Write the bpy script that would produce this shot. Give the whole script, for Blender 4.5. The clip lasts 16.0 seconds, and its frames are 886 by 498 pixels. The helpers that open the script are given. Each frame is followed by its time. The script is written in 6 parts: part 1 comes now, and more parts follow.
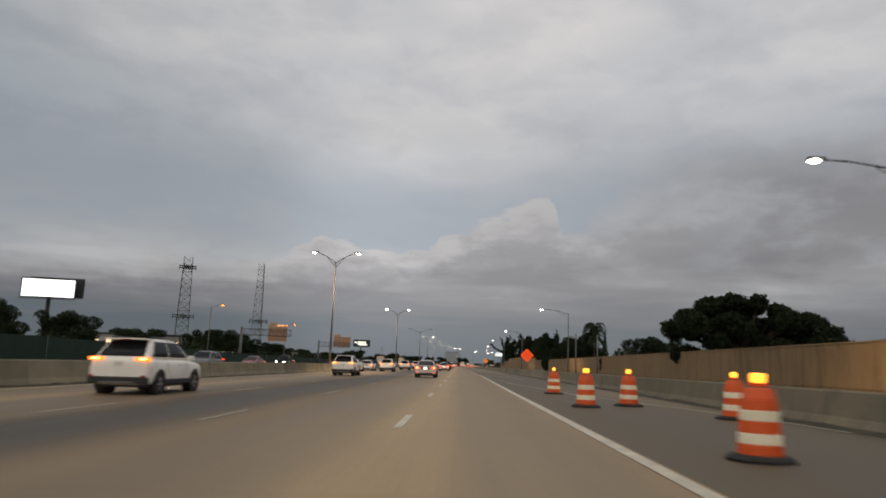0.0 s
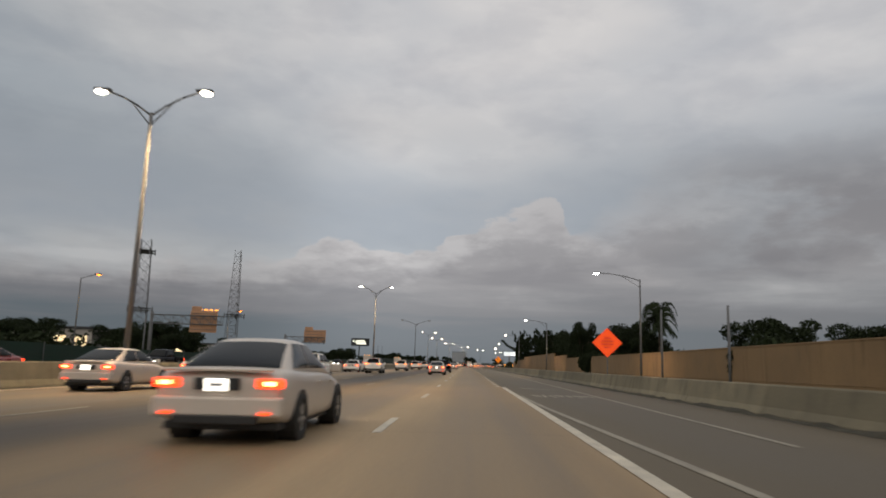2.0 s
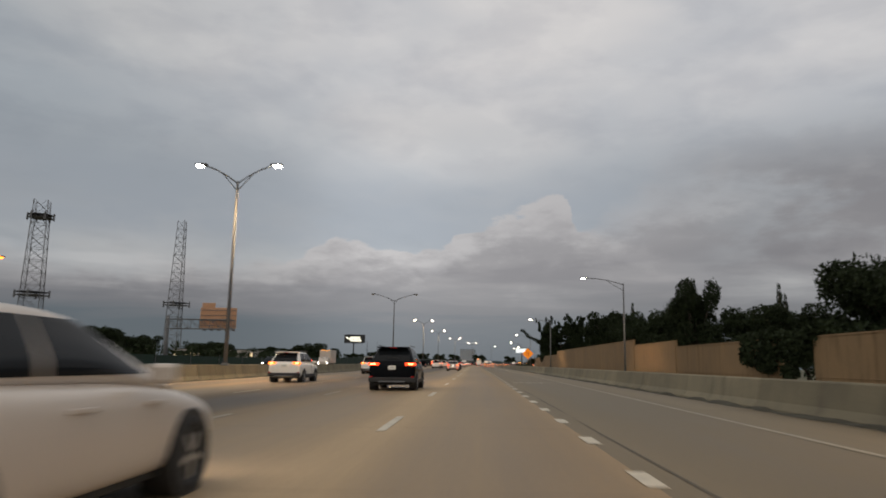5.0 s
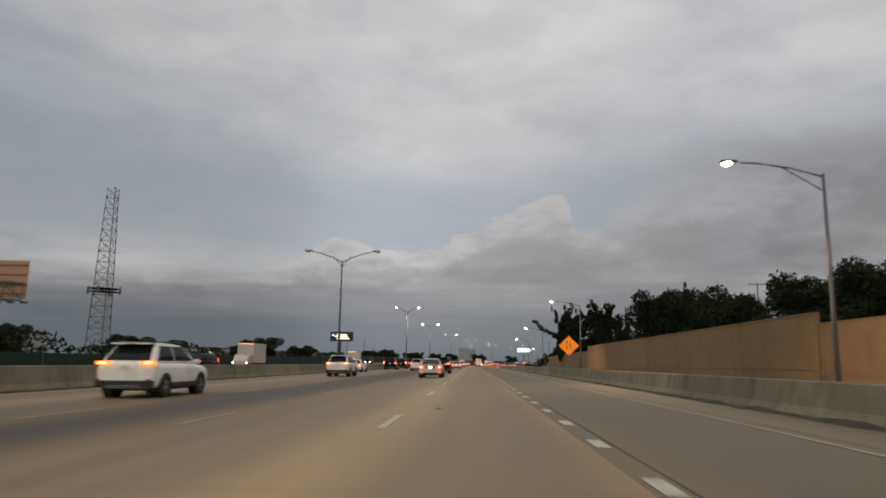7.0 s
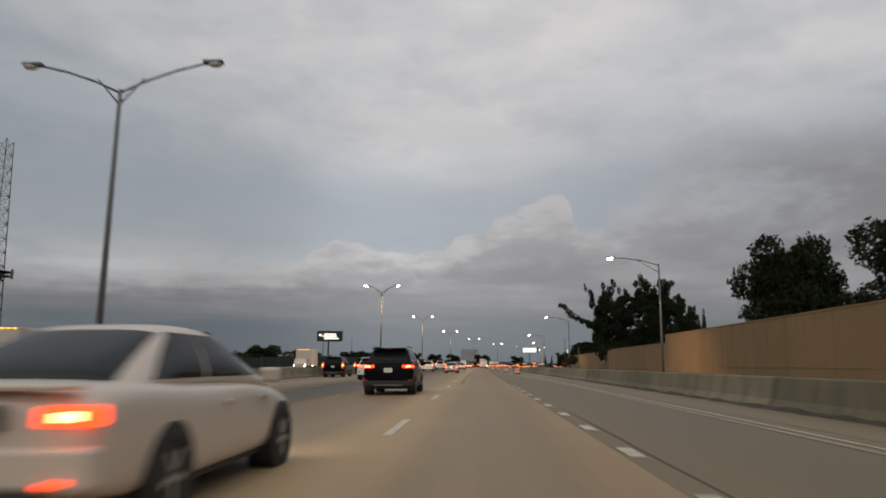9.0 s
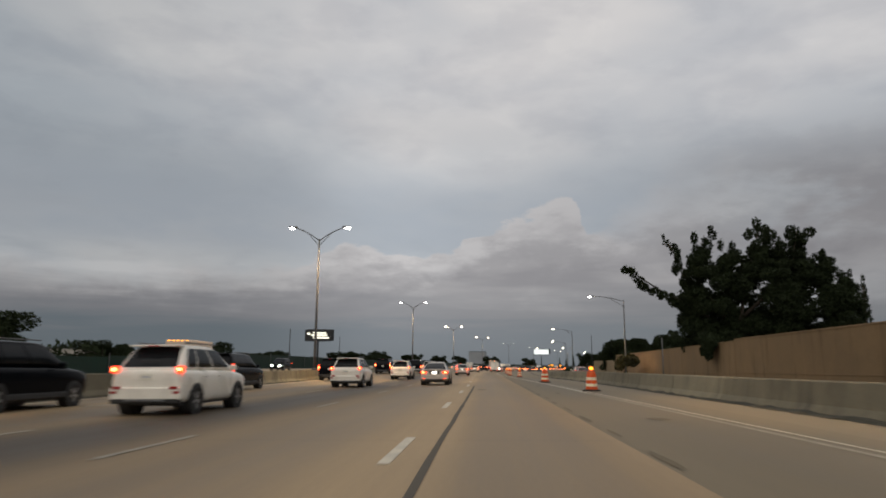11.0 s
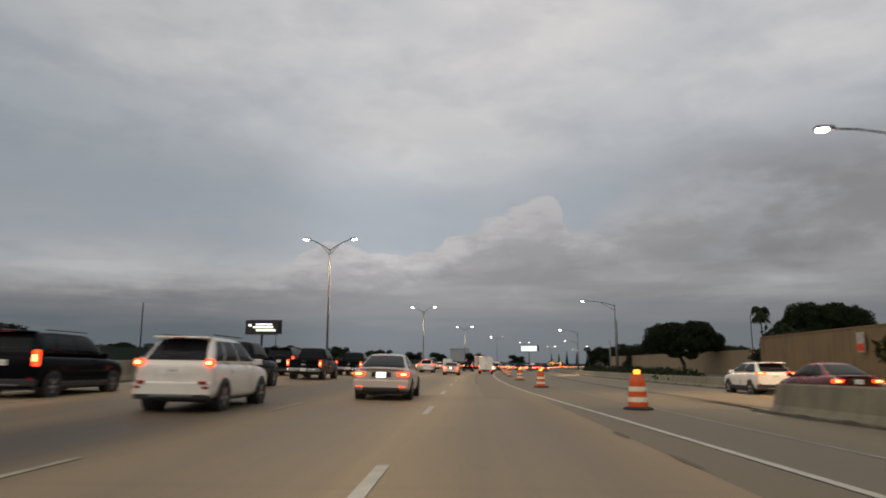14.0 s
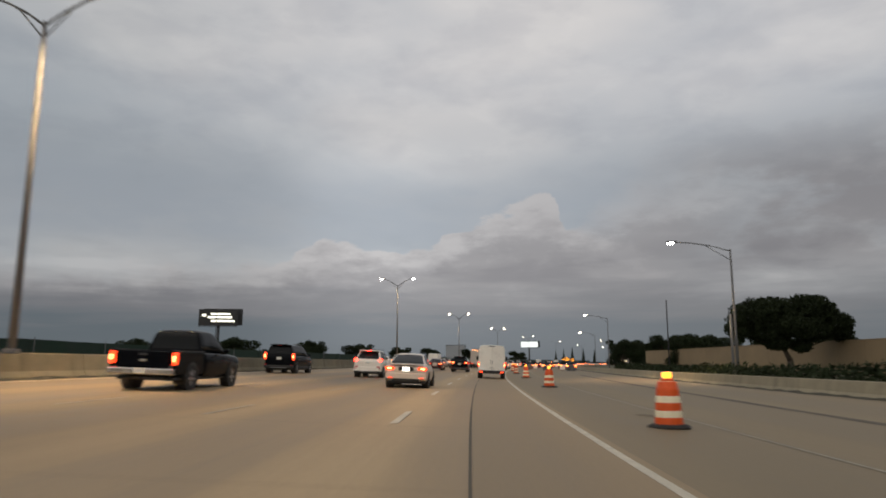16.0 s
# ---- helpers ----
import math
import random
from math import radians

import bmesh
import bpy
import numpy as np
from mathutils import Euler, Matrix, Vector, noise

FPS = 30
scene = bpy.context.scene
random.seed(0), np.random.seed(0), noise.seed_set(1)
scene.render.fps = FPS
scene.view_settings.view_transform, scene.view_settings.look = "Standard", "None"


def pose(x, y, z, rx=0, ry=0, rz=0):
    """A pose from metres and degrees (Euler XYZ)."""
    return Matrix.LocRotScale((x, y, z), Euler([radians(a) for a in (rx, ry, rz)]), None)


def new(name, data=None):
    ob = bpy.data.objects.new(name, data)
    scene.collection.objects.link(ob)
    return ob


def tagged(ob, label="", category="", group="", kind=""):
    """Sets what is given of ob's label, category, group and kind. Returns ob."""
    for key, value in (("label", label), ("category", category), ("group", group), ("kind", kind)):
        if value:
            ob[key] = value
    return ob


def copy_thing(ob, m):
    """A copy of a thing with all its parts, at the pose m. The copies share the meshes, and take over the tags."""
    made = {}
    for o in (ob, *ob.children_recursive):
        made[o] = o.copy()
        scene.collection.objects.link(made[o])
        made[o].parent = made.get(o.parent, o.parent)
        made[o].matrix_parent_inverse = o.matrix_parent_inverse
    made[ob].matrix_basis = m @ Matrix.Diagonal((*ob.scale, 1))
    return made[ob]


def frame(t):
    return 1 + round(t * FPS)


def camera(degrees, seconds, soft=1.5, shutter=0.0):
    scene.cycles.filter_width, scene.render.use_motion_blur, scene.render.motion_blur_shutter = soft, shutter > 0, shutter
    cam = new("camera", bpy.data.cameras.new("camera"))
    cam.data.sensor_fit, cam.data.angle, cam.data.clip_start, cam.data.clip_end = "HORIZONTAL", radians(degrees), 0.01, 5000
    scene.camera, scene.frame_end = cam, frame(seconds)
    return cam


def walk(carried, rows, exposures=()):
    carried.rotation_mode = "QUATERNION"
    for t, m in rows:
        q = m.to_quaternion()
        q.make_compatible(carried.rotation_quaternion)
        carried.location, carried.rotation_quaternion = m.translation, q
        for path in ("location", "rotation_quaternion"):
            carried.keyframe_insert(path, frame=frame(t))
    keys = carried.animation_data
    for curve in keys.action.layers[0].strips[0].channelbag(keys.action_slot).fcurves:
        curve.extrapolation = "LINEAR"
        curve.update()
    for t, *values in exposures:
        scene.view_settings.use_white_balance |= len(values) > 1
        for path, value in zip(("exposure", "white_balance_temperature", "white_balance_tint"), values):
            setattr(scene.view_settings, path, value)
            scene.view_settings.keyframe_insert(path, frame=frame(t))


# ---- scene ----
cam = camera(65.7, 16.0, soft=1.8, shutter=0.32)
PATH = [
    (0.0, pose(-0.55, -0.00, 1.26, 99.55, -2.11, 1.27)),
    (0.5, pose(-0.40, 12.49, 1.26, 99.58, -2.16, 1.40)),
    (1.0, pose(-0.24, 24.93, 1.26, 99.55, -2.04, 1.49)),
    (1.5, pose(-0.09, 37.20, 1.26, 99.60, -1.91, 1.62)),
    (2.0, pose(0.01, 49.21, 1.26, 99.54, -1.83, 1.86)),
    (2.5, pose(0.06, 61.26, 1.26, 99.50, -1.82, 2.11)),
    (3.0, pose(0.09, 73.35, 1.26, 99.38, -1.57, 2.28)),
    (3.5, pose(0.13, 85.42, 1.26, 99.39, -1.17, 2.51)),
    (4.0, pose(0.20, 97.43, 1.26, 99.38, -1.13, 2.67)),
    (6.5, pose(0.33, 158.64, 1.26, 99.48, -0.97, 2.56)),
    (7.0, pose(0.38, 170.64, 1.26, 99.42, -1.04, 2.59)),
    (7.5, pose(0.38, 182.60, 1.26, 99.53, -0.70, 2.63)),
    (8.0, pose(0.31, 194.91, 1.26, 99.54, -0.55, 2.73)),
    (10.5, pose(-0.01, 257.26, 1.26, 99.67, -0.39, 3.24)),
    (11.0, pose(-0.10, 269.56, 1.26, 99.76, -0.46, 3.52)),
    (11.5, pose(-0.27, 281.65, 1.26, 99.81, -0.64, 3.66)),
    (12.0, pose(-0.48, 293.60, 1.26, 99.81, -0.64, 3.80)),
    (12.5, pose(-0.63, 305.39, 1.26, 99.63, -1.22, 3.27)),
    (13.0, pose(-0.64, 317.17, 1.26, 99.67, -0.50, 2.58)),
    (13.5, pose(-0.61, 329.07, 1.26, 99.62, -0.34, 2.20)),
    (14.0, pose(-0.53, 341.01, 1.26, 99.65, -0.13, 2.08)),
    (14.5, pose(-0.46, 353.13, 1.26, 99.59, -0.18, 2.08)),
    (15.0, pose(-0.32, 365.38, 1.26, 99.59, -0.27, 2.04)),
    (15.5, pose(-0.17, 377.67, 1.26, 99.57, -0.11, 2.01)),
    (16.0, pose(0.01, 390.01, 1.26, 99.42, -0.07, 1.83)),
]
walk(cam, PATH)

# ---- sky and light: an overcast dusk ----
world = bpy.data.worlds.new("dusk_sky")
scene.world = world
world.use_nodes = True
wt = world.node_tree
wt.nodes.clear()


class Graph:
    """Short-hand for wiring shader nodes."""

    def __init__(self, tree):
        self.tree = tree

    def put(self, socket, value):
        if isinstance(value, bpy.types.NodeSocket):
            self.tree.links.new(value, socket)
        else:
            socket.default_value = value

    def math(self, op, a, b=0.0, c=0.0, clamp=False):
        n = self.tree.nodes.new("ShaderNodeMath")
        n.operation, n.use_clamp = op, clamp
        for s, v in zip(n.inputs, (a, b, c)):
            self.put(s, v)
        return n.outputs[0]

    def step(self, v, lo, hi, out0=0.0, out1=1.0):
        n = self.tree.nodes.new("ShaderNodeMapRange")
        n.interpolation_type = "SMOOTHSTEP"
        for s, x in zip(n.inputs, (v, lo, hi, out0, out1)):
            self.put(s, x)
        return n.outputs[0]

    def mix(self, fac, a, b, blend="MIX"):
        n = self.tree.nodes.new("ShaderNodeMix")
        n.data_type, n.blend_type = "RGBA", blend
        self.put(n.inputs[0], fac)
        self.put(n.inputs[6], a if not isinstance(a, tuple) else (*a[:3], 1))
        self.put(n.inputs[7], b if not isinstance(b, tuple) else (*b[:3], 1))
        return n.outputs[2]

    def noise(self, vec, scale, detail=4.0, rough=0.55, warp=0.0):
        n = self.tree.nodes.new("ShaderNodeTexNoise")
        self.put(n.inputs["Vector"], vec)
        n.inputs["Scale"].default_value, n.inputs["Detail"].default_value = scale, detail
        n.inputs["Roughness"].default_value, n.inputs["Distortion"].default_value = rough, warp
        return n.outputs[0]

    def combine(self, x, y, z=0.0):
        n = self.tree.nodes.new("ShaderNodeCombineXYZ")
        for s, v in zip(n.inputs, (x, y, z)):
            self.put(s, v)
        return n.outputs[0]

    def split(self, v):
        n = self.tree.nodes.new("ShaderNodeSeparateXYZ")
        self.put(n.inputs[0], v)
        return n.outputs

    def ramp(self, fac, stops):
        n = self.tree.nodes.new("ShaderNodeValToRGB")
        e = n.color_ramp.elements
        while len(e) < len(stops):
            e.new(0.5)
        for el, (p, c) in zip(e, stops):
            el.position, el.color = p, (*c, 1)
        self.put(n.inputs[0], fac)
        return n.outputs[0]

    def curve(self, v, pts):
        n = self.tree.nodes.new("ShaderNodeFloatCurve")
        cv = n.mapping.curves[0]
        while len(cv.points) < len(pts):
            cv.points.new(0.5, 0.5)
        for p, (x, y) in zip(cv.points, pts):
            p.location = (x, y)
        n.mapping.update()
        self.put(n.inputs[1], v)
        return n.outputs[0]


SUN_ELEVATION, SUN_TURN = 52.0, 215.0
g = Graph(wt)
coords = wt.nodes.new("ShaderNodeTexCoord")
dx, dy, dz = g.split(coords.outputs["Generated"])
az = g.math("MULTIPLY", g.math("ARCTAN2", dx, dy), 57.2958)      # degrees right of the road
el = g.math("MULTIPLY", g.math("ARCSINE", dz), 57.2958)          # degrees above the horizon
flat = g.combine(g.math("DIVIDE", az, 22.0), g.math("DIVIDE", el, 9.0))
deck = g.combine(g.math("DIVIDE", dx, g.math("ADD", g.math("ABSOLUTE", dz), 0.16)),
                 g.math("DIVIDE", dy, g.math("ADD", g.math("ABSOLUTE", dz), 0.16)))
big = g.noise(flat, 0.9, 3.0, 0.5, 0.25)
mid = g.noise(flat, 2.6, 6.0, 0.55, 0.15)
fine = g.noise(flat, 8.0, 6.0, 0.6, 0.1)
lay = g.noise(deck, 0.9, 5.0, 0.5, 0.2)
# high deck: pale grey, brightest ahead and overhead, with bluer thin places
# also raised behind the camera, unseen, to brighten surfaces facing back
crest = g.math("MULTIPLY", g.step(el, 10.0, 24.0), g.math("MAXIMUM", g.step(g.math("ABSOLUTE", az), 60.0, 105.0), g.math("MULTIPLY", g.step(az, -40.0, -6.0), g.step(az, 26.0, 46.0, 1.0, 0.5))))
pale = g.mix(crest, (0.455, 0.47, 0.487), (0.655, 0.645, 0.65))
blue = g.mix(crest, (0.338, 0.374, 0.412), (0.525, 0.54, 0.572))
patch = g.math("ADD", g.math("MULTIPLY", big, 0.5), g.math("MULTIPLY", lay, 0.5))
high = g.mix(g.step(patch, 0.40, 0.60), blue, pale)
high = g.mix(g.step(mid, 0.42, 0.66, 0.0, 0.55), high, g.mix(1.0, high, (0.82, 0.83, 0.86), "MULTIPLY"))
wisp = g.noise(g.combine(g.math("DIVIDE", az, 17.0), g.math("DIVIDE", el, 8.0), 3.0), 2.6, 6.0, 0.58, 0.3)
high = g.mix(g.step(wisp, 0.5, 0.72, 0.0, 0.42), high, g.mix(1.0, high, (1.13, 1.12, 1.10), "MULTIPLY"))
# bluish gap above the bank of cloud
gap = g.math("MULTIPLY", g.step(el, 8.0, 10.5), g.step(el, 12.5, 18.0, 1.0, 0.0))
gap = g.math("MULTIPLY", gap, g.step(az, 12.0, 20.0, 1.0, 0.2))
gap = g.math("MULTIPLY", gap, g.step(mid, 0.40, 0.66, 1.0, 0.45))
high = g.mix(g.math("MULTIPLY", gap, 0.85), high, (0.335, 0.37, 0.418))
# brownish-grey heavy cloud towards the right
heavy = g.math("MULTIPLY", g.step(az, 13.0, 24.0), g.math("MULTIPLY", g.step(el, 5.0, 9.0), g.step(el, 12.0, 19.0, 1.0, 0.0)))
heavy = g.math("MULTIPLY", heavy, g.step(mid, 0.36, 0.56))
high = g.mix(g.math("MULTIPLY", heavy, 0.82), high, (0.225, 0.216, 0.228))
# the bank of cumulus: its upper edge, degrees of height over azimuth
edge = g.curve(g.math("DIVIDE", g.math("ADD", az, 41.2), 80.0, clamp=True),
               [((a + 41.2) / 80, e) for a, e in ((-41.2, .25), (-28, .275), (-20, .28), (-17, .30), (-14.5, .345), (-12.6, .375), (-11, .39), (-9.2, .375), (-6.5, .365),
                                                  (-3.7, .375), (-2.0, .405), (-0.4, .43), (1.5, .462), (3.2, .487), (4.6, .512), (5.7, .535), (6.8, .545), (7.6, .525), (8.8, .46), (10.4, .45), (15, .53), (25, .62), (38.8, .60))])
edge = g.math("MULTIPLY", edge, 25.0)
puff = wt.nodes.new("ShaderNodeTexVoronoi")
puff.feature, puff.inputs["Scale"].default_value = "SMOOTH_F1", 5.5
g.put(puff.inputs["Vector"], g.combine(g.math("DIVIDE", az, 13.0), g.math("DIVIDE", el, 9.0)))
billow = g.math("MULTIPLY", g.math("SUBTRACT", 0.45, puff.outputs[0]), 2.0)
billow = g.math("ADD", billow, g.math("MULTIPLY", g.math("SUBTRACT", fine, 0.5), 2.2))
over = g.math("SUBTRACT", g.math("ADD", edge, billow), el)        # degrees below the edge
blur = g.math("ADD", g.step(az, 8.0, 15.0, 0.22, 4.0), g.step(az, -14.0, -20.0, 0.0, 1.5))
inside = g.step(over, g.math("MULTIPLY", blur, -1.0), blur)
shade = g.math("ADD", over, g.math("MULTIPLY", g.math("SUBTRACT", mid, 0.5), 7.0))
shade = g.math("ADD", shade, g.math("ADD", g.math("MULTIPLY", g.math("SUBTRACT", fine, 0.5), 5.0), g.math("MULTIPLY", g.math("SUBTRACT", puff.outputs[0], 0.4), 3.0)))
lit = g.mix(g.step(shade, -0.4, 3.6), (0.465, 0.457, 0.465), (0.315, 0.307, 0.318))
lit = g.mix(g.step(wisp, 0.45, 0.66, 0.0, 0.5), lit, (0.42, 0.41, 0.42))
sky = g.mix(g.math("MULTIPLY", inside, g.step(az, 14.0, 24.0, 0.95, 0.5)), high, lit)
# dark flat base of the bank, then the blue-grey haze along the horizon
streak = g.noise(g.combine(g.math("DIVIDE", az, 40.0), g.math("DIVIDE", el, 4.0)), 2.4, 5.0, 0.55, 0.3)
low = g.math("ADD", el, g.math("MULTIPLY", g.math("SUBTRACT", streak, 0.5), 5.0))
side = g.step(az, -22.0, -6.0)
shelf = g.noise(g.combine(g.math("DIVIDE", az, 26.0), g.math("DIVIDE", el, 5.0), 7.0), 1.9, 3.5, 0.5, 0.25)
shelves = g.math("MULTIPLY", g.step(el, 3.0, 5.0), g.step(el, 7.5, 10.5, 1.0, 0.0))
sky = g.mix(g.math("MULTIPLY", g.step(shelf, 0.48, 0.66), g.math("MULTIPLY", shelves, 0.75)), sky, g.mix(1.0, sky, (0.74, 0.74, 0.76), "MULTIPLY"))
sky = g.mix(g.math("MULTIPLY", g.step(shelf, 0.46, 0.36), g.math("MULTIPLY", shelves, 0.7)), sky, g.mix(1.0, sky, (1.16, 1.15, 1.14), "MULTIPLY"))
sky = g.mix(g.step(low, 4.2, 7.2, 0.85, 0.0), sky, g.mix(side, (0.17, 0.175, 0.195), (0.208, 0.213, 0.23)))
sky = g.mix(g.step(low, 2.4, 4.6, 1.0, 0.0), sky, g.mix(side, (0.125, 0.15, 0.175), (0.17, 0.19, 0.215)))
gain = g.curve(g.math("DIVIDE", g.math("ADD", az, 45.0), 90.0, clamp=True), [(0.0, 0.45), (0.16, 0.45), (0.30, 0.48), (0.40, 0.60), (0.52, 0.55), (0.62, 0.51), (0.72, 0.45), (1.0, 0.45)])
gain = g.math("MULTIPLY_ADD", g.math("MULTIPLY", g.math("SUBTRACT", gain, 0.5), 2.0), g.math("MULTIPLY", g.step(el, 15.0, 20.0, 1.0, 0.0), g.step(g.math("ABSOLUTE", az), 40.0, 70.0, 1.0, 0.0)), 1.0)
sky = g.mix(1.0, sky, g.combine(gain, gain, gain), "MULTIPLY")      # the low bank lies heavier to either side
sky = g.mix(g.step(el, -1.5, 2.6, 0.75, 0.0), sky, (0.13, 0.155, 0.175))
clear = wt.nodes.new("ShaderNodeTexSky")
clear.sky_type, clear.sun_disc = "NISHITA", False
clear.sun_elevation, clear.sun_rotation = radians(SUN_ELEVATION), radians(SUN_TURN)
thin = g.mix(1.0, clear.outputs[0], (0.05, 0.05, 0.05), "MULTIPLY")
sky = g.mix(0.06, sky, thin)
sky = g.mix(1.0, sky, (1.014, 1.0, 0.982), "MULTIPLY")
back = wt.nodes.new("ShaderNodeBackground")
g.put(back.inputs[0], sky)
back.inputs[1].default_value = 1.0
wt.links.new(back.outputs[0], wt.nodes.new("ShaderNodeOutputWorld").inputs[0])

sun = new("sun", bpy.data.lights.new("sun", "SUN"))
sun.data.energy, sun.data.angle, sun.data.color = 0.65, radians(110), (1.0, 0.84, 0.62)
sun.matrix_world = pose(0, 0, 60, 90 - SUN_ELEVATION, 0, 180 - SUN_TURN)

# ---- materials ----
MATS = {}


def material(name, color, rough=0.6, metal=0.0, vary=0.18, scale=1.5, fine=30.0, bump=0.15, spec=0.5, tint=None, streak=0.0, shades=(0.92, 1.05)):
    """A painted, cast or grown surface with stains at one scale and grain at another."""
    if name in MATS:
        return MATS[name]
    m = bpy.data.materials.new(name)
    m.use_nodes = True
    t = Graph(m.node_tree)
    b = m.node_tree.nodes["Principled BSDF"]
    co = m.node_tree.nodes.new("ShaderNodeNewGeometry").outputs["Position"]
    a, f = t.noise(co, scale, 4.0, 0.6), t.noise(co, fine, 3.0, 0.6)
    k = t.math("ADD", t.math("MULTIPLY", t.math("SUBTRACT", a, 0.5), 1.5), t.math("MULTIPLY", t.math("SUBTRACT", f, 0.5), 0.7))
    dark = tuple(c * (1 - vary) for c in color)
    light = tuple(min(1, c * (1 + vary)) for c in (tint or color))
    col = t.mix(t.math("ADD", k, 0.5, clamp=True), dark, light)
    if streak:      # rain stains running down, and broad dirty stretches
        px, py, pz = t.split(co)
        run = t.noise(t.combine(t.math("MULTIPLY", px, 1.6), t.math("MULTIPLY", py, 1.6), t.math("MULTIPLY", pz, 0.22)), 1.0, 5.0, 0.65)
        wide = t.noise(t.combine(t.math("MULTIPLY", px, 0.07), t.math("MULTIPLY", py, 0.07), 0.0), 1.0, 3.0, 0.6)
        k2 = t.math("MULTIPLY", t.step(t.math("ADD", run, t.math("MULTIPLY", t.math("SUBTRACT", wide, 0.5), 0.5)), 0.5, 0.72), streak)
        col = t.mix(k2, col, t.mix(1.0, col, (0.45, 0.43, 0.42), "MULTIPLY"))
    rnd = m.node_tree.nodes.new("ShaderNodeObjectInfo").outputs["Random"]
    col = t.mix(1.0, col, t.mix(rnd, (shades[0],) * 3, (shades[1],) * 3), "MULTIPLY")
    t.put(b.inputs["Base Color"], col)
    t.put(b.inputs["Roughness"], t.step(a, 0.2, 0.8, max(0.02, rough - 0.08), min(1, rough + 0.08)))
    b.inputs["Metallic"].default_value = metal
    b.inputs["Specular IOR Level"].default_value = spec
    if bump:
        bn = m.node_tree.nodes.new("ShaderNodeBump")
        bn.inputs["Strength"].default_value, bn.inputs["Distance"].default_value = bump, 0.01
        t.put(bn.inputs["Height"], f)
        t.put(b.inputs["Normal"], bn.outputs[0])
    MATS[name] = m
    return m


def glow(name, color, strength, base=None):
    """A surface given emission: lamp lens, lit sign, or sheeting throwing light back."""
    if name in MATS:
        return MATS[name]
    m = bpy.data.materials.new(name)
    m.use_nodes = True
    b = m.node_tree.nodes["Principled BSDF"]
    b.inputs["Base Color"].default_value = (*(base or color), 1)
    b.inputs["Roughness"].default_value = 0.25
    b.inputs["Emission Color"].default_value = (*color, 1)
    b.inputs["Emission Strength"].default_value = strength
    MATS[name] = m
    return m


def pavement(name, light, dark, streaks, lane=3.58, shift=1.4, wear=0.55, old=False, paler=1.0):
    """Road surface by its own lay: u metres across, v metres along. Oil and tyre wear darken the middle of each lane."""
    m = bpy.data.materials.new(name)
    m.use_nodes = True
    t = Graph(m.node_tree)
    b = m.node_tree.nodes["Principled BSDF"]
    u, v, _ = t.split(m.node_tree.nodes.new("ShaderNodeUVMap").outputs[0])
    wob = t.noise(t.combine(t.math("MULTIPLY", u, 0.2), t.math("MULTIPLY", v, 0.03)), 1.0, 3.0)
    uu = t.math("ADD", u, t.math("MULTIPLY", t.math("SUBTRACT", wob, 0.5), 0.9))
    d = t.math("PINGPONG", t.math("ADD", uu, shift), lane / 2)      # 0 on a lane line, lane/2 in mid lane
    mid_lane = t.step(d, 0.2, 1.25)
    long_ = t.noise(t.combine(t.math("MULTIPLY", u, 2.2), t.math("MULTIPLY", v, 0.025)), 1.0, 5.0, 0.6)
    blot = t.noise(t.combine(t.math("MULTIPLY", u, 0.35), t.math("MULTIPLY", v, 0.12)), 1.0, 5.0, 0.6)
    grain = t.noise(t.combine(u, v), 14.0, 4.0, 0.65)
    k = t.math("ADD", t.math("MULTIPLY", mid_lane, wear), t.math("MULTIPLY", t.math("SUBTRACT", long_, 0.5), streaks))
    k = t.math("ADD", k, t.math("MULTIPLY", t.math("SUBTRACT", blot, 0.45), 0.55), clamp=True)
    col = t.mix(k, light, dark)
    col = t.mix(1.0, col, t.mix(grain, (0.8, 0.8, 0.8), (1.18, 1.18, 1.18)), "MULTIPLY")
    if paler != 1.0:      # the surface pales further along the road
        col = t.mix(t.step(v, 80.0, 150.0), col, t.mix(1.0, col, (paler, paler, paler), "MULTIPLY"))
    if old:      # left lanes darkened in colour, standing for light falling off sideways
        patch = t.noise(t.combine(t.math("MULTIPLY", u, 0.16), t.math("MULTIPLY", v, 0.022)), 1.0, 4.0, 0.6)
        left_falloff = t.math("MULTIPLY", t.step(uu, -7.0, -2.2, 1.0, 0.0), t.step(t.math("ADD", uu, t.math("MULTIPLY", patch, 5.0)), -9.0, -4.5, 0.3, 1.0))
        left_falloff = t.math("MULTIPLY", left_falloff, t.step(v, 345.0, 378.0, 1.0, 0.5))      # half as strong on the newer slabs further on
        col = t.mix(left_falloff, col, t.mix(1.0, col, (0.20, 0.20, 0.195), "MULTIPLY"))
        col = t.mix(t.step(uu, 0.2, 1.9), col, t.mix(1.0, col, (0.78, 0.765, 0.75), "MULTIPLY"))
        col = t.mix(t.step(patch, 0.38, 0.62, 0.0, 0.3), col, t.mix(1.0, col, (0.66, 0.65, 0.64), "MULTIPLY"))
        joint = t.math("PINGPONG", v, 3.05)      # sawn joints across the slabs
        col = t.mix(t.step(joint, 0.0, 0.035, 0.5, 0.0), col, t.mix(1.0, col, (0.35, 0.34, 0.33), "MULTIPLY"))
    t.put(b.inputs["Base Color"], col)
    t.put(b.inputs["Roughness"], t.step(k, 0.0, 1.0, 0.68, 0.52))
    b.inputs["Specular IOR Level"].default_value = 0.38
    bn = m.node_tree.nodes.new("ShaderNodeBump")
    bn.inputs["Strength"].default_value, bn.inputs["Distance"].default_value = 0.25, 0.006
    t.put(bn.inputs["Height"], grain)
    t.put(b.inputs["Normal"], bn.outputs[0])
    return m


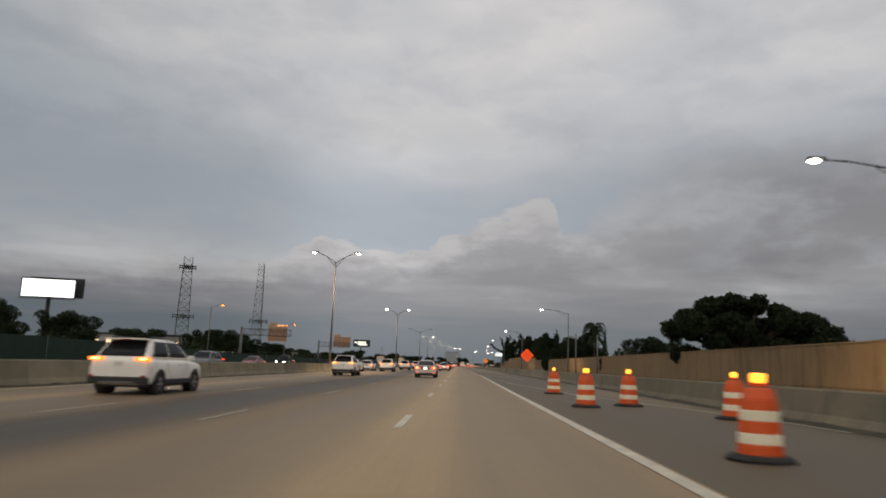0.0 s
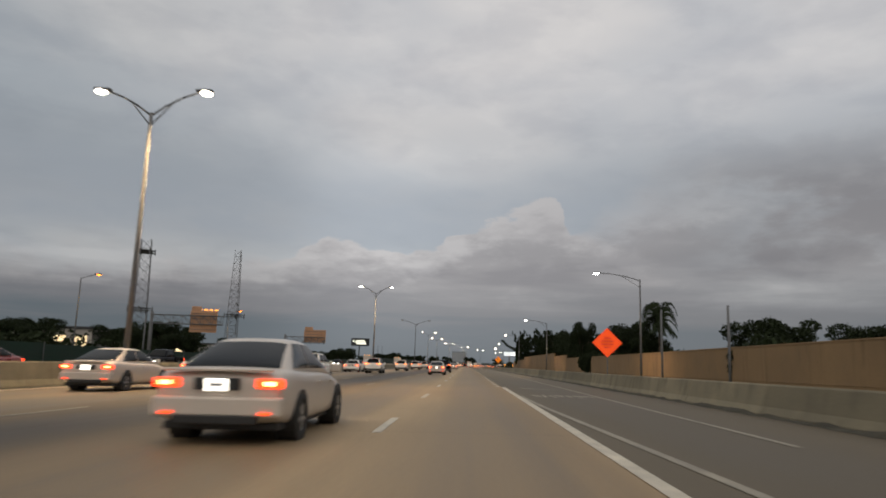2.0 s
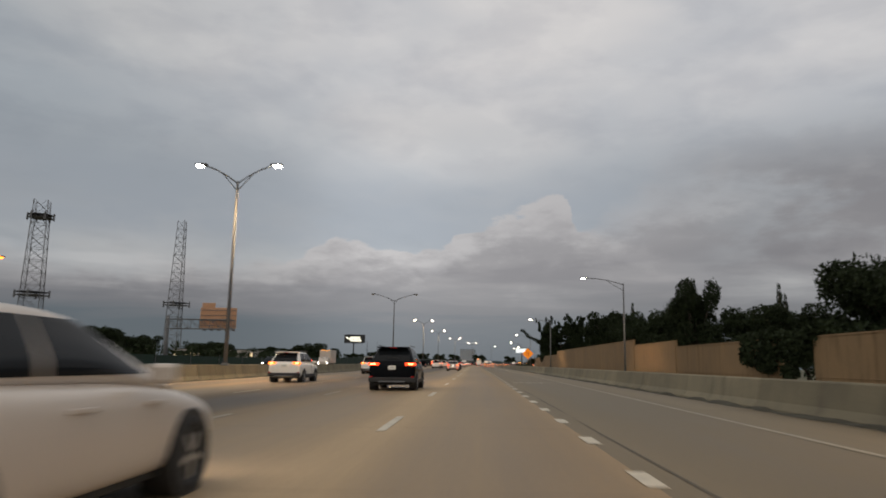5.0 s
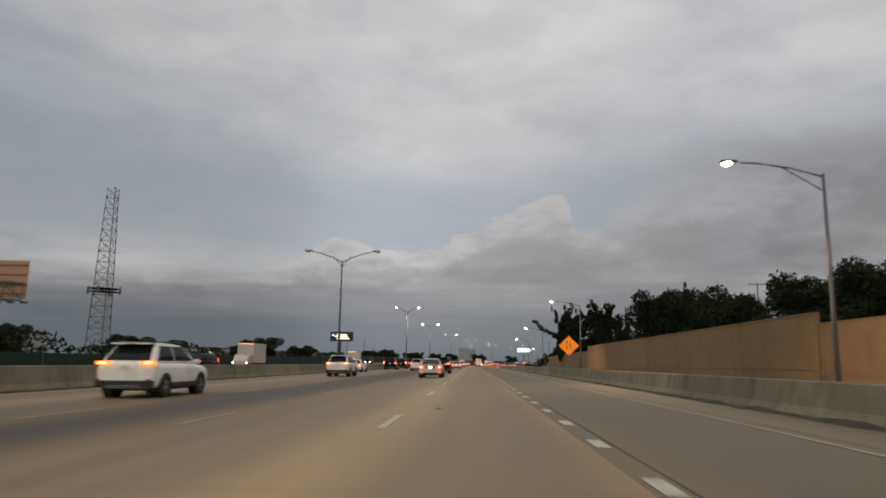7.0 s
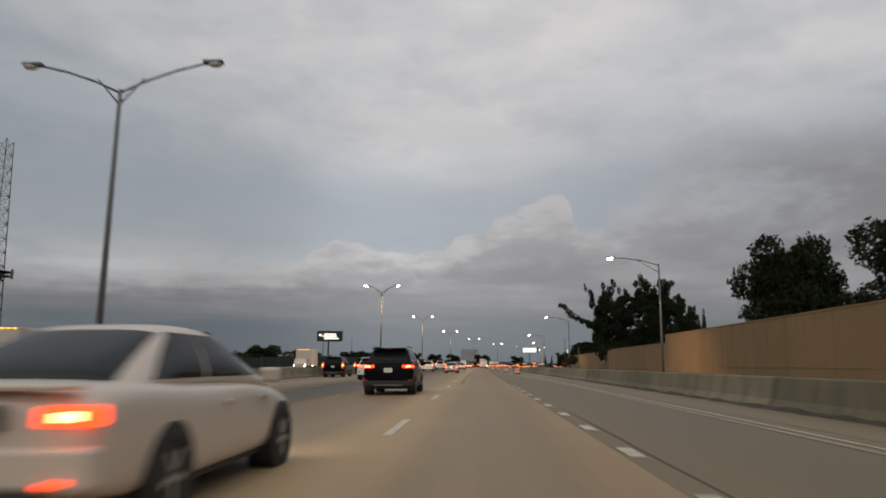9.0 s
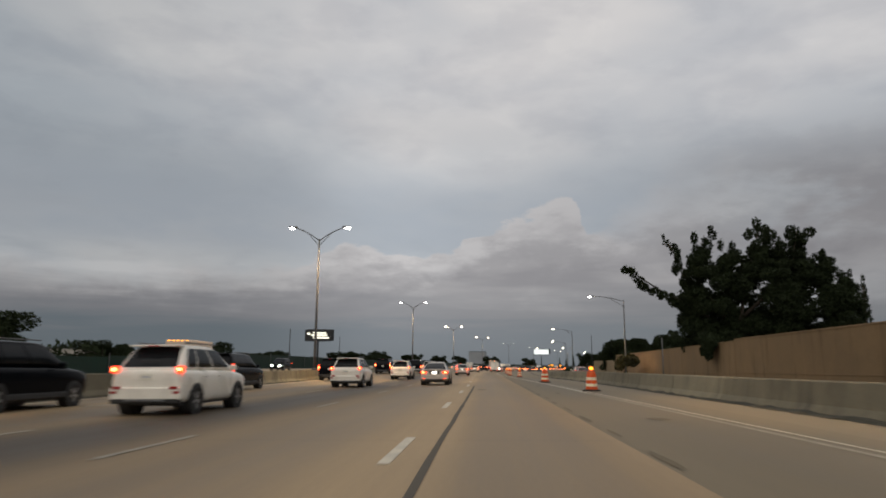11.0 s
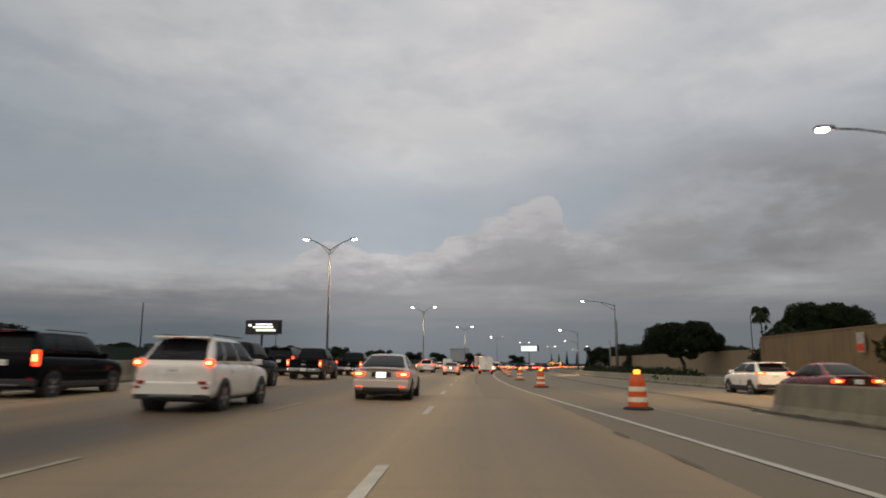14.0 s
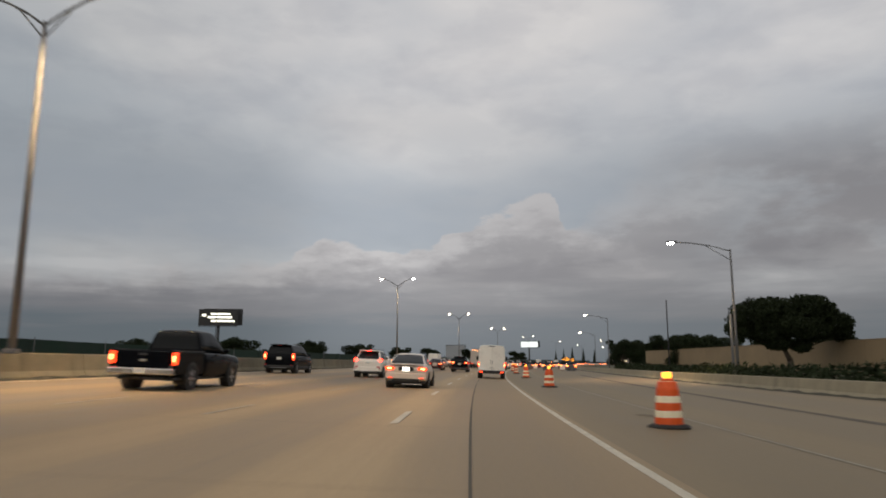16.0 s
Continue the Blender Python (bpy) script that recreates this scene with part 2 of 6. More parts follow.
# old=True also paints the sideways falloff of headlamp light into the left lanes
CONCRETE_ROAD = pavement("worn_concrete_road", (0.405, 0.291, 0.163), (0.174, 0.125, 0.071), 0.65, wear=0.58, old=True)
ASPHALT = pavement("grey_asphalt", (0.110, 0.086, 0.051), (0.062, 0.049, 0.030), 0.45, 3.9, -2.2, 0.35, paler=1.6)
PALE_ASPHALT = pavement("pale_asphalt", (0.205, 0.158, 0.093), (0.124, 0.097, 0.058), 0.45, 3.9, -2.2, 0.3)
DUSTY = pavement("dusty_asphalt", (0.190, 0.150, 0.092), (0.118, 0.094, 0.058), 0.5, 3.9, -2.2, 0.35)
DARK_ASPHALT = pavement("dark_asphalt", (0.275, 0.202, 0.117), (0.168, 0.124, 0.074), 0.4, 3.9, -2.2, 0.35)
BARRIER = material("barrier_concrete", (0.195, 0.170, 0.112), 0.85, vary=0.36, scale=0.7, fine=18, bump=0.4, streak=0.6, shades=(0.72, 1.22))
BARRIER_PALE = material("pale_barrier_concrete", (0.27, 0.235, 0.16), 0.85, vary=0.3, scale=0.7, fine=18, bump=0.4, streak=0.4, shades=(0.85, 1.1))
WALL_TAN = material("tan_sound_wall", (0.235, 0.152, 0.076), 0.9, vary=0.2, scale=0.35, fine=9, bump=0.5, streak=0.5)
WALL_FAR = material("pale_sound_wall", (0.27, 0.20, 0.12), 0.9, vary=0.15, scale=0.35, fine=9, bump=0.5)
PAINT_WHITE = material("worn_white_road_paint", (0.52, 0.47, 0.37), 0.6, vary=0.4, scale=3.0, fine=40, bump=0.2)
FADED = material("faded_white_road_paint", (0.28, 0.252, 0.195), 0.7, vary=0.45, scale=2.5, fine=30, bump=0.3)
GALV = material("galvanised_steel", (0.15, 0.153, 0.157), 0.85, 0.0, vary=0.15, scale=2, fine=25, bump=0.05, spec=0.2)
DIRT = material("gutter_dirt", (0.055, 0.05, 0.035), 1.0, vary=0.5, scale=1.5, fine=12, bump=0.6)
GRASS = material("verge_grass", (0.055, 0.07, 0.03), 1.0, vary=0.5, scale=0.05, fine=3, bump=0.6, tint=(0.09, 0.08, 0.045))
LEAF = material("dark_foliage", (0.021, 0.030, 0.013), 0.8, vary=0.5, scale=0.6, fine=6, bump=0.0, spec=0.12)
LEAF_DRY = material("olive_foliage", (0.040, 0.040, 0.018), 0.8, vary=0.5, scale=0.6, fine=6, bump=0.0, spec=0.15)
BARK = material("bark", (0.07, 0.055, 0.04), 0.95, vary=0.35, scale=2, fine=14, bump=0.8)
GREEN_SCREEN = material("green_mesh_screen", (0.008, 0.028, 0.017), 0.85, vary=0.35, scale=0.25, fine=20, bump=0.2)
ORANGE = material("orange_barrel_plastic", (0.72, 0.092, 0.006), 0.45, vary=0.12, scale=3, fine=30, bump=0.1)
RUBBER = material("black_rubber", (0.018, 0.017, 0.016), 0.85, vary=0.3, scale=5, fine=40, bump=0.3)
# emission on both sign sheets stands for headlamp light they throw back
ORANGE_SIGN = glow("glowing_orange_sheeting", (1.0, 0.26, 0.008), 0.45, (0.95, 0.24, 0.01))
RED_SIGN = glow("glowing_red_orange_sheeting", (1.0, 0.075, 0.012), 0.55, (0.94, 0.10, 0.01))
FADED_PRINT = material("faded_dark_red_print", (0.80, 0.07, 0.01), 0.6, vary=0.15, bump=0)
BLACK_PRINT = material("black_print", (0.02, 0.02, 0.02), 0.6, vary=0.1, bump=0)
# slight yellow in this white stands for warm headlamp light on the bands
WHITE_BAND = material("white_sheeting_band", (0.90, 0.80, 0.58), 0.4, vary=0.08, scale=6, fine=40, bump=0.05)
AMBER = glow("amber_warning_light", (1.0, 0.36, 0.03), 3.2)
LAMP_WHITE = glow("lamp_lens", (1.0, 0.86, 0.62), 40.0)
LAMP_DEAD = material("unlit_lens", (0.5, 0.5, 0.48), 0.3, vary=0.05, bump=0)
SODIUM = glow("sodium_lens", (1.0, 0.21, 0.014), 6.5)
# brownish panel with the orange of sodium lamplight worked into its colour
SIGN_BACK = material("sign_back_panel", (0.50, 0.28, 0.16), 0.5, 0.3, vary=0.12, scale=0.8, fine=10, bump=0.1)
# mast grey is lightened to carry the haze of distance in its colour
MAST_STEEL = material("hazed_mast_steel", (0.15, 0.15, 0.155), 0.7, 0.2, vary=0.2, bump=0.1)
DARK_STEEL = material("dark_steel", (0.05, 0.052, 0.055), 0.6, 0.4, vary=0.2, bump=0.1)


# ---- building blocks ----
def part(name, bm, mat, parent=None, label="", smooth=False):
    """Links a bmesh as one mesh object, under a thing or a part if one is given."""
    me = bpy.data.meshes.new(name)
    bm.to_mesh(me)
    bm.free()
    return part_of(name, me, mat, parent, label, smooth)


def part_of(name, me, mat, parent=None, label="", smooth=False):
    if not me.materials:
        me.materials.append(mat)
    if smooth:
        me.polygons.foreach_set("use_smooth", [True] * len(me.polygons))
    ob = new(name, me)
    if parent is not None:
        ob.parent = parent
    if label:
        tagged(ob, label)
    return ob


def thing(name, label, category, group="", kind="", at=None):
    ob = tagged(new(name), label, category, group, kind)
    if at is not None:
        ob.matrix_basis = at
    return ob


def box(bm, x, y, z, sx, sy, sz, bevel=0.0, m=None):
    """A box by its centre and sizes, with its edges broken if bevel is given."""
    r = bmesh.ops.create_cube(bm, size=1, matrix=(m or Matrix()) @ Matrix.Translation((x, y, z)) @ Matrix.Diagonal((sx, sy, sz, 1)))
    if bevel:
        es = list({e for v in r["verts"] for e in v.link_edges})
        bmesh.ops.bevel(bm, geom=es, offset=bevel, segments=2, affect="EDGES", profile=0.5)
    return bm


def tube(bm, p0, p1, r0, r1=None, seg=8, caps=True):
    """A tapered round bar from p0 to p1."""
    p0, p1 = Vector(p0), Vector(p1)
    r1 = r0 if r1 is None else r1
    q = (p1 - p0).to_track_quat("Z", "Y").to_matrix()
    rings = []
    for p, r in ((p0, r0), (p1, r1)):
        rings.append([bm.verts.new(p + q @ Vector((math.cos(a) * r, math.sin(a) * r, 0)))
                      for a in (2 * math.pi * i / seg for i in range(seg))])
    for i in range(seg):
        bm.faces.new((rings[0][i], rings[0][(i + 1) % seg], rings[1][(i + 1) % seg], rings[1][i]))
    if caps:
        bm.faces.new(rings[0][::-1])
        bm.faces.new(rings[1])
    return bm


def lathe(bm, profile, seg=20, z0=0.0):
    """A turned shape from (radius, height) pairs, closed at both ends."""
    rings = [[bm.verts.new((r * math.cos(2 * math.pi * i / seg), r * math.sin(2 * math.pi * i / seg), z0 + z)) for i in range(seg)]
             for r, z in profile]
    for a, b in zip(rings, rings[1:]):
        for i in range(seg):
            bm.faces.new((a[i], a[(i + 1) % seg], b[(i + 1) % seg], b[i]))
    bm.faces.new(rings[0][::-1])
    bm.faces.new(rings[-1])
    return bm


# ---- the lie of the road ----
def bend(y):
    """How far the road has swung to the right at y."""
    return 0.0 if y < 388 else (y - 388) ** 2 / 2680


def heading(y):
    return 0.0 if y < 388 else -math.degrees(math.atan((y - 388) / 1340))


def ease(a, b, v):
    t = min(1.0, max(0.0, (v - a) / (b - a)))
    return t * t * (3 - 2 * t)


def lift(lat, y):
    """Height of the pavement: near level at first, then banked down to the right for the bend."""
    e = ease(318, 392, y)
    return (1 - e) * (0.14 + 0.012 * min(8.0, max(lat, -17.0))) + e * (0.10 - 0.035 * min(6.0, max(lat, -17.0)))


def ramp_dip(lat, y):
    """The slip road lies a little lower than the highway until the two meet."""
    return -0.42 * ease(7.9, 8.4, lat) * (1 - ease(345, 371, y))


def lane_edge(y):
    return 1.95 + 0.3 * ease(320, 385, y)


def on_road(lat, y, dz=0.0):
    return Vector((bend(y) + lat, y, lift(lat, y) + dz))


def strip(name, lats, y0, y1, step, mat, z=0.0, kind="structure", label="", category="", wave=0.0):
    """A ribbon of pavement or paint along the road between given offsets (numbers, or functions of y)."""
    n = max(1, round((y1 - y0) / step))
    vs, fs, uv = [], [], []
    rng = random.Random(int(y0 * 7 + 11))
    for i in range(n + 1):
        y = y0 + (y1 - y0) * i / n
        for l in lats:
            la = l(y) if callable(l) else l
            la += rng.uniform(-wave, wave)
            p = on_road(la, y, z(la, y) if callable(z) else z)
            vs.append(p)
            uv.append((la, y))
    w = len(lats)
    for i in range(n):
        for j in range(w - 1):
            a = i * w + j
            fs.append((a, a + 1, a + w + 1, a + w))
    me = bpy.data.meshes.new(name)
    me.from_pydata(vs, [], fs)
    layer = me.uv_layers.new(name="lay")
    for lp in me.loops:
        layer.data[lp.index].uv = uv[lp.vertex_index]
    ob = part_of(name, me, mat)
    if kind or label:
        tagged(ob, label, category, kind=kind)
    return ob


# ground out to the horizon
bm = bmesh.new()
bmesh.ops.create_grid(bm, x_segments=60, y_segments=60, size=2400, matrix=Matrix.Translation((0, 900, -0.35)))
tagged(part("ground", bm, GRASS), "dusky rough grass and earth beside the highway", "ground", kind="structure")

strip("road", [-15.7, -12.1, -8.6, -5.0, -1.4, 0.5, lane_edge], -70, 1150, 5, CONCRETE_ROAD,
      label="worn tan concrete highway lanes with dark wheel tracks", category="road")
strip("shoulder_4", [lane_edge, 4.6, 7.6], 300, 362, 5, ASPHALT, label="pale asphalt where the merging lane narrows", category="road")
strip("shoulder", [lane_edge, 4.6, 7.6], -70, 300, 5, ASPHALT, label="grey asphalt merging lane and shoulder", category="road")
strip("ramp", [7.9, 8.3, 12.0, 16.4], -70, 372, 5, ASPHALT, ramp_dip, label="grey asphalt slip road behind the barrier", category="road")
strip("shoulder_2", [lane_edge, 5.6, 7.88], 362, 372, 5, PALE_ASPHALT, label="grey asphalt at the barrier's end", category="road")
strip("shoulder_3", [lane_edge, 5.6, 9.0, 15.2], 372, 1150, 5, PALE_ASPHALT, label="wide grey asphalt merging area", category="road")
strip("asphalt_lane", [0.05, 1.2, 2.246], 366, 1150, 5, DARK_ASPHALT, 0.004, label="darker resurfaced asphalt lane edge", category="road")
strip("opposite_road", [-40, -34, -28, -22, -16.5], -70, 1150, 10, CONCRETE_ROAD, label="concrete lanes of the opposite carriageway", category="road")

# painted lines
LINE_LATS = (-1.4, -5.1, -8.6, -12.1)
# stripe spacing and offset are fitted to the camera's view along its path
STRIPE_AT = ((0, 14.1), (8, 110.5), (13, 171.8), (16, 209.2), (21, 268.1), (27, 336.1), (33, 404.6), (63, 750.0))
STRIPE_DRIFT = ((14, -0.2), (50, -0.05), (110, 0.08), (186, 0.18), (268, 0.05), (313, 0.2), (347, -0.1), (370, -0.18), (404, 0.0))


def along(pairs, v):
    """Straight-line reading of v between (key, value) pairs."""
    return float(np.interp(v, [p[0] for p in pairs], [p[1] for p in pairs]))


def stripe_y(n):
    return 14.1 + 12.05 * n if n < 0 else along(STRIPE_AT, n)


def dash(parent, lat, y0, y1, w, dz=0.006, mat=PAINT_WHITE):
    bm = bmesh.new()
    a, b = on_road(lat, y0, dz), on_road(lat, y1, dz)
    d = (b - a).normalized()
    s = Vector((d.y, -d.x, 0)) * w / 2
    up = Vector((0, 0, 0.003))
    q = [bm.verts.new(p + o) for p, o in ((a, -s), (a, s), (b, s), (b, -s))]
    t = [bm.verts.new(v.co + up) for v in q]
    bm.faces.new(t)
    for i in range(4):
        bm.faces.new((q[i], q[(i + 1) % 4], t[(i + 1) % 4], t[i]))
    return part("dash", bm, mat, parent)


for k, lat in enumerate(LINE_LATS):
    line = thing("lane_line", "broken white lane line painted on the concrete", "lane line", "broken lane lines", "structure")
    for i in range(-3, 60 if k < 2 else 48):
        y = stripe_y(i) + (0.0, 0.3, 1.2, 0.4)[k]
        dash(line, lat + along(STRIPE_DRIFT, y), y - 1.55, y + 1.55, 0.15 if k == 0 else 0.12, mat=PAINT_WHITE if k == 0 else FADED)
dots = thing("dotted_line", "short dotted white line beside the merging lane", "lane line", kind="structure")
for i in range(-2, 48):
    y = 94.45 + 3.452 * i
    dash(dots, along(((90, 1.78), (120, 1.92), (180, 2.14), (260, 2.10)), y), y - 0.46, y + 0.46, 0.2)


def taper(pts):
    """An offset that runs through (y, offset) pairs."""
    def f(y):
        for (a, u), (b, v) in zip(pts, pts[1:]):
            if y <= b:
                return u + (v - u) * ease(a, b, max(a, y)) if b > a else v
        return pts[-1][1]
    return f


def line_strip(name, f, w, y0, y1, label, step=4, mat=PAINT_WHITE):
    return strip(name, [lambda y: f(y) - w / 2, lambda y: f(y) + w / 2], y0, y1, step, mat, 0.008, label=label, category="road marking")


line_strip("edge_line", lambda y: along(((10, 1.79), (30, 1.82), (60, 1.95), (86, 2.02)), y), 0.2, -70, 86, "broad solid white line along the gore")
line_strip("gore_line", taper([(-70, 15), (-10, 10.0), (14, 7.2), (33, 4.2), (45, 2.95), (76, 2.12)]), 0.15, 14, 76, "worn white line closing the gore", mat=FADED)
def edge_run(y):
    """The outer edge line drifts in as the merging lane ends."""
    return along(((55, 5.0), (98, 5.22), (150, 5.45), (185, 5.5), (205, 5.25), (268, 5.1), (277, 4.85), (296, 4.38), (315, 4.0), (328, 3.62),
                                     (342, 3.28), (356, 2.92), (372, 2.32), (380, 2.16), (398, 2.04), (900, 2.06)), y)


line_strip("edge_line_2", edge_run, 0.13, 60, 300, "thin worn white edge line of the merging lane", 3, FADED)
line_strip("edge_line_4", edge_run, 0.14, 300, 1000, "solid white edge line narrowing the lane", 3)
line_strip("edge_line_3", lambda y: along(((225, 5.5), (268, 5.38), (296, 4.66), (312, 4.3)), y), 0.07, 225, 312, "thin second white line beside the edge line", 3)
line_strip("old_edge_line", taper([(305, 4.5), (400, 5.2), (520, 5.6)]), 0.08, 322, 520, "faded old white edge line", mat=FADED)
line_strip("left_edge_line", lambda y: -15.0, 0.15, -70, 900, "solid line beside the median barrier", 6)

# worn merge arrows on the merging lane: a thin slanting shaft and a blunt head
for x0, y0, x1, y1 in ((2.68, 85.1, 4.75, 82.9), (3.05, 171.6, 4.70, 169.1)):
    arrow = thing("road_arrow", "worn white merge arrow on the asphalt", "road marking", "merge arrows", "structure")
    for f0, f1, w0, w1 in ((0.0, 0.22, 0.10, 0.5), (0.22, 0.34, 0.75, 0.3), (0.34, 0.7, 0.3, 0.22), (0.7, 1.0, 0.2, 0.08)):
        bm = bmesh.new()
        q = []
        for f, w, s in ((f0, w0, -.5), (f1, w1, -.5), (f1, w1, .5), (f0, w0, .5)):
            q.append(bm.verts.new(on_road(x0 + (x1 - x0) * f, y0 + (y1 - y0) * f + w * s, 0.0085)))
        bm.faces.new(q)
        part("stroke", bm, FADED, arrow)

# worn letters before each arrow, stretched along the lane and too faded to read
for y1 in (77.2, 164.6):
    word = thing("road_lettering", "faded unreadable white lettering on the asphalt", "road marking", "worn road lettering", "structure")
    rng = random.Random(int(y1))
    for i in range(5):
        for k in range(2):
            la = 2.62 + 0.47 * i + 0.24 * k + rng.uniform(-.03, .03)
            bm = bmesh.new()
            w, l = rng.uniform(.035, .06), rng.uniform(1.5, 2.4)
            lean = rng.uniform(-.12, .12)
            bm.faces.new([bm.verts.new(on_road(la + x + lean * f, y1 - l * f, 0.0085)) for x, f in ((-w, 1), (w, 1), (w, 0), (-w, 0))])
            part("stroke", bm, FADED, word)
        bm = bmesh.new()
        f = rng.uniform(.1, .6)
        bm.faces.new([bm.verts.new(on_road(2.6 + 0.47 * i + x, y1 - 2 * f + v, 0.009)) for x, v in ((0, 0), (.3, 0), (.3, .22), (0, .22))])
        part("stroke", bm, FADED, word)

# tar seams and dark patches in the lanes
TAR = material("tar_seam", (0.085, 0.07, 0.05), 0.85, vary=0.3, scale=2, fine=20, bump=0.2)
strip("tar_seam", [-0.84, -0.745], 262, 312, 2, TAR, 0.006, wave=0.015,
      label="black tar seam running along the lane", category="tar seam")
strip("tar_seam_2", [0.0, 0.045], 385, 470, 3, TAR, 0.009, wave=0.01, label="dark joint between concrete and asphalt", category="tar seam")
strip("tar_seam_3", [2.31, 2.335], 86, 262, 3, TAR, 0.005, wave=0.03, label="dark joint along the merging lane", category="tar seam")
rng = random.Random(8)
SCAR = material("ground_asphalt_scar", (0.13, 0.10, 0.058), 0.85, vary=0.3, scale=2, fine=20, bump=0.2)
scars = thing("ground_off_line", "dark scars where an old dotted line was ground off", "road marking", kind="structure")
for i in range(29):
    y = 258 + 3.4 * i
    bm = bmesh.new()
    w, l, la = rng.uniform(.04, .085), rng.uniform(.6, 1.3), 2.12 + rng.uniform(-.06, .06)
    bm.faces.new([bm.verts.new(on_road(la + x * w * rng.uniform(.6, 1), y + v * l * rng.uniform(.8, 1), 0.0075))
                  for x, v in ((-.6, -1), (.6, -.9), (1, -.3), (.9, .4), (.4, 1), (-.5, .9), (-1, .3), (-.9, -.4))])
    part("scar", bm, SCAR, scars)
strip("dusty_shoulder", [5.9, 6.6, 7.46], 140, 361, 4, DUSTY, 0.004, wave=0.08, label="pale dust blown along the shoulder", category="road")
strip("tar_seam_4", [lambda y: 8.3 + 0.02 * (y - 362), lambda y: 8.7 + 0.02 * (y - 362)], 362, 470, 3, TAR, 0.006, wave=0.05,
      label="dark joint across the merging area", category="tar seam")
for i, (la, y, w, l) in enumerate(((4.4, 38, .5, .9), (3.6, 118, .25, .5), (4.3, 206, .35, .6), (3.6, 285, .3, .5), (3.1, 312, .12, .7), (3.6, 322, .12, .9),
                                   (2.9, 333, .12, .7), (3.6, 343, .12, .8), (4.5, 408, .4, .5), (3.0, 300, .1, .6), (-.3, 305, .3, .5), (-.5, 188, .12, .4))):
    bm = bmesh.new()
    bmesh.ops.create_circle(bm, cap_ends=True, segments=11, radius=1)
    rng = random.Random(i)
    for v in bm.verts:
        v.co = on_road(la + v.co.x * w * rng.uniform(.7, 1), y + v.co.y * l * rng.uniform(.7, 1), 0.0075)
    tagged(part("road_patch", bm, SCAR), "small dark repair patch in the road", "road patch", "dark patches", "structure")


# ---- barriers and walls ----
SECTION = [(-0.30, 0), (-0.30, 0.08), (-0.19, 0.26), (-0.09, 0.80), (-0.06, 0.84), (0.06, 0.84), (0.09, 0.80), (0.19, 0.26), (0.30, 0.08), (0.30, 0)]


def barrier_mesh(length, height=0.84, gap=0.012, mat=BARRIER):
    bm = bmesh.new()
    k = height / 0.84
    a = [bm.verts.new((x, -length / 2 + gap, z * k)) for x, z in SECTION]
    b = [bm.verts.new((x, length / 2 - gap, z * k)) for x, z in SECTION]
    n = len(a)
    for i in range(n):
        bm.faces.new((a[i], b[i], b[(i + 1) % n], a[(i + 1) % n]))
    bm.faces.new(a)
    bm.faces.new(b[::-1])
    bmesh.ops.recalc_face_normals(bm, faces=bm.faces)
    me = bpy.data.meshes.new("barrier_segment")
    bm.to_mesh(me)
    bm.free()
    me.materials.append(mat)
    return me


def barrier(name, lat, y0, y1, length, height, label, mat=BARRIER):
    wall = thing(name, label, "barrier", kind="structure")
    me = barrier_mesh(length, height, mat=mat)
    y = y0 + length / 2
    while y < y1:
        ob = part_of("barrier_segment", me, BARRIER, wall)
        p = on_road(lat, y, -0.01)
        slope = math.degrees(math.atan(lift(lat, y + 3) - lift(lat, y - 3)) / 6)
        ob.matrix_basis = pose(*p, slope, 0, heading(y))
        y += length
    return wall


barrier("barrier_right", 7.78, -67, 361, 6.1, 0.80, "weathered concrete safety barrier along the shoulder")
barrier("barrier_median", -16.05, -67, 1100, 9.15, 0.95, "weathered concrete median barrier beneath the lamp posts")
barrier("barrier_ramp", 15.6, 352, 800, 9.15, 0.68, "pale concrete barrier beyond the merging area", BARRIER_PALE)


def litter(name, lat, y0, y1, width, label):
    """Dirt and dead leaves blown against a barrier: a low ragged heap."""
    vs, fs = [], []
    rng = random.Random(int(lat * 10))
    n = int((y1 - y0) / 0.7)
    for i in range(n + 1):
        y = y0 + (y1 - y0) * i / n
        w = width * rng.uniform(0.35, 1.25)
        h = rng.uniform(0.01, 0.085)
        s = 1 if lat > 0 else -1
        for o, z in ((0.0, h * 1.3), (-s * w * 0.5, h), (-s * w, 0.004)):
            vs.append(on_road(lat + o, y, z))
    for i in range(n):
        for j in range(2):
            a = i * 3 + j
            fs.append((a, a + 1, a + 4, a + 3))
    me = bpy.data.meshes.new(name)
    me.from_pydata(vs, [], fs)
    tagged(part_of(name, me, DIRT), label, "gutter dirt", kind="stuff")


litter("gutter_dirt", 7.48, -60, 361, 0.24, "dark leaves and dirt gathered at the foot of the barrier")
litter("gutter_dirt", 15.28, 362, 640, 0.4, "dark dirt gathered at the foot of the barrier")
litter("gutter_dirt", -15.76, -60, 700, 0.3, "dark dirt gathered at the foot of the median barrier")


def wall_panel_mesh(width, height):
    """One cast panel of a sound wall: a slab with a coping and a shallow plinth band."""
    bm = bmesh.new()
    box(bm, 0, 0, height / 2, 0.22, width - 0.03, height, 0.012)
    box(bm, 0, 0, height + 0.04, 0.30, width, 0.10, 0.015)
    box(bm, -0.125, 0, height * 0.30, 0.03, width - 0.06, 0.05, 0.008)
    me = bpy.data.meshes.new("wall_panel")
    bm.to_mesh(me)
    bm.free()
    return me


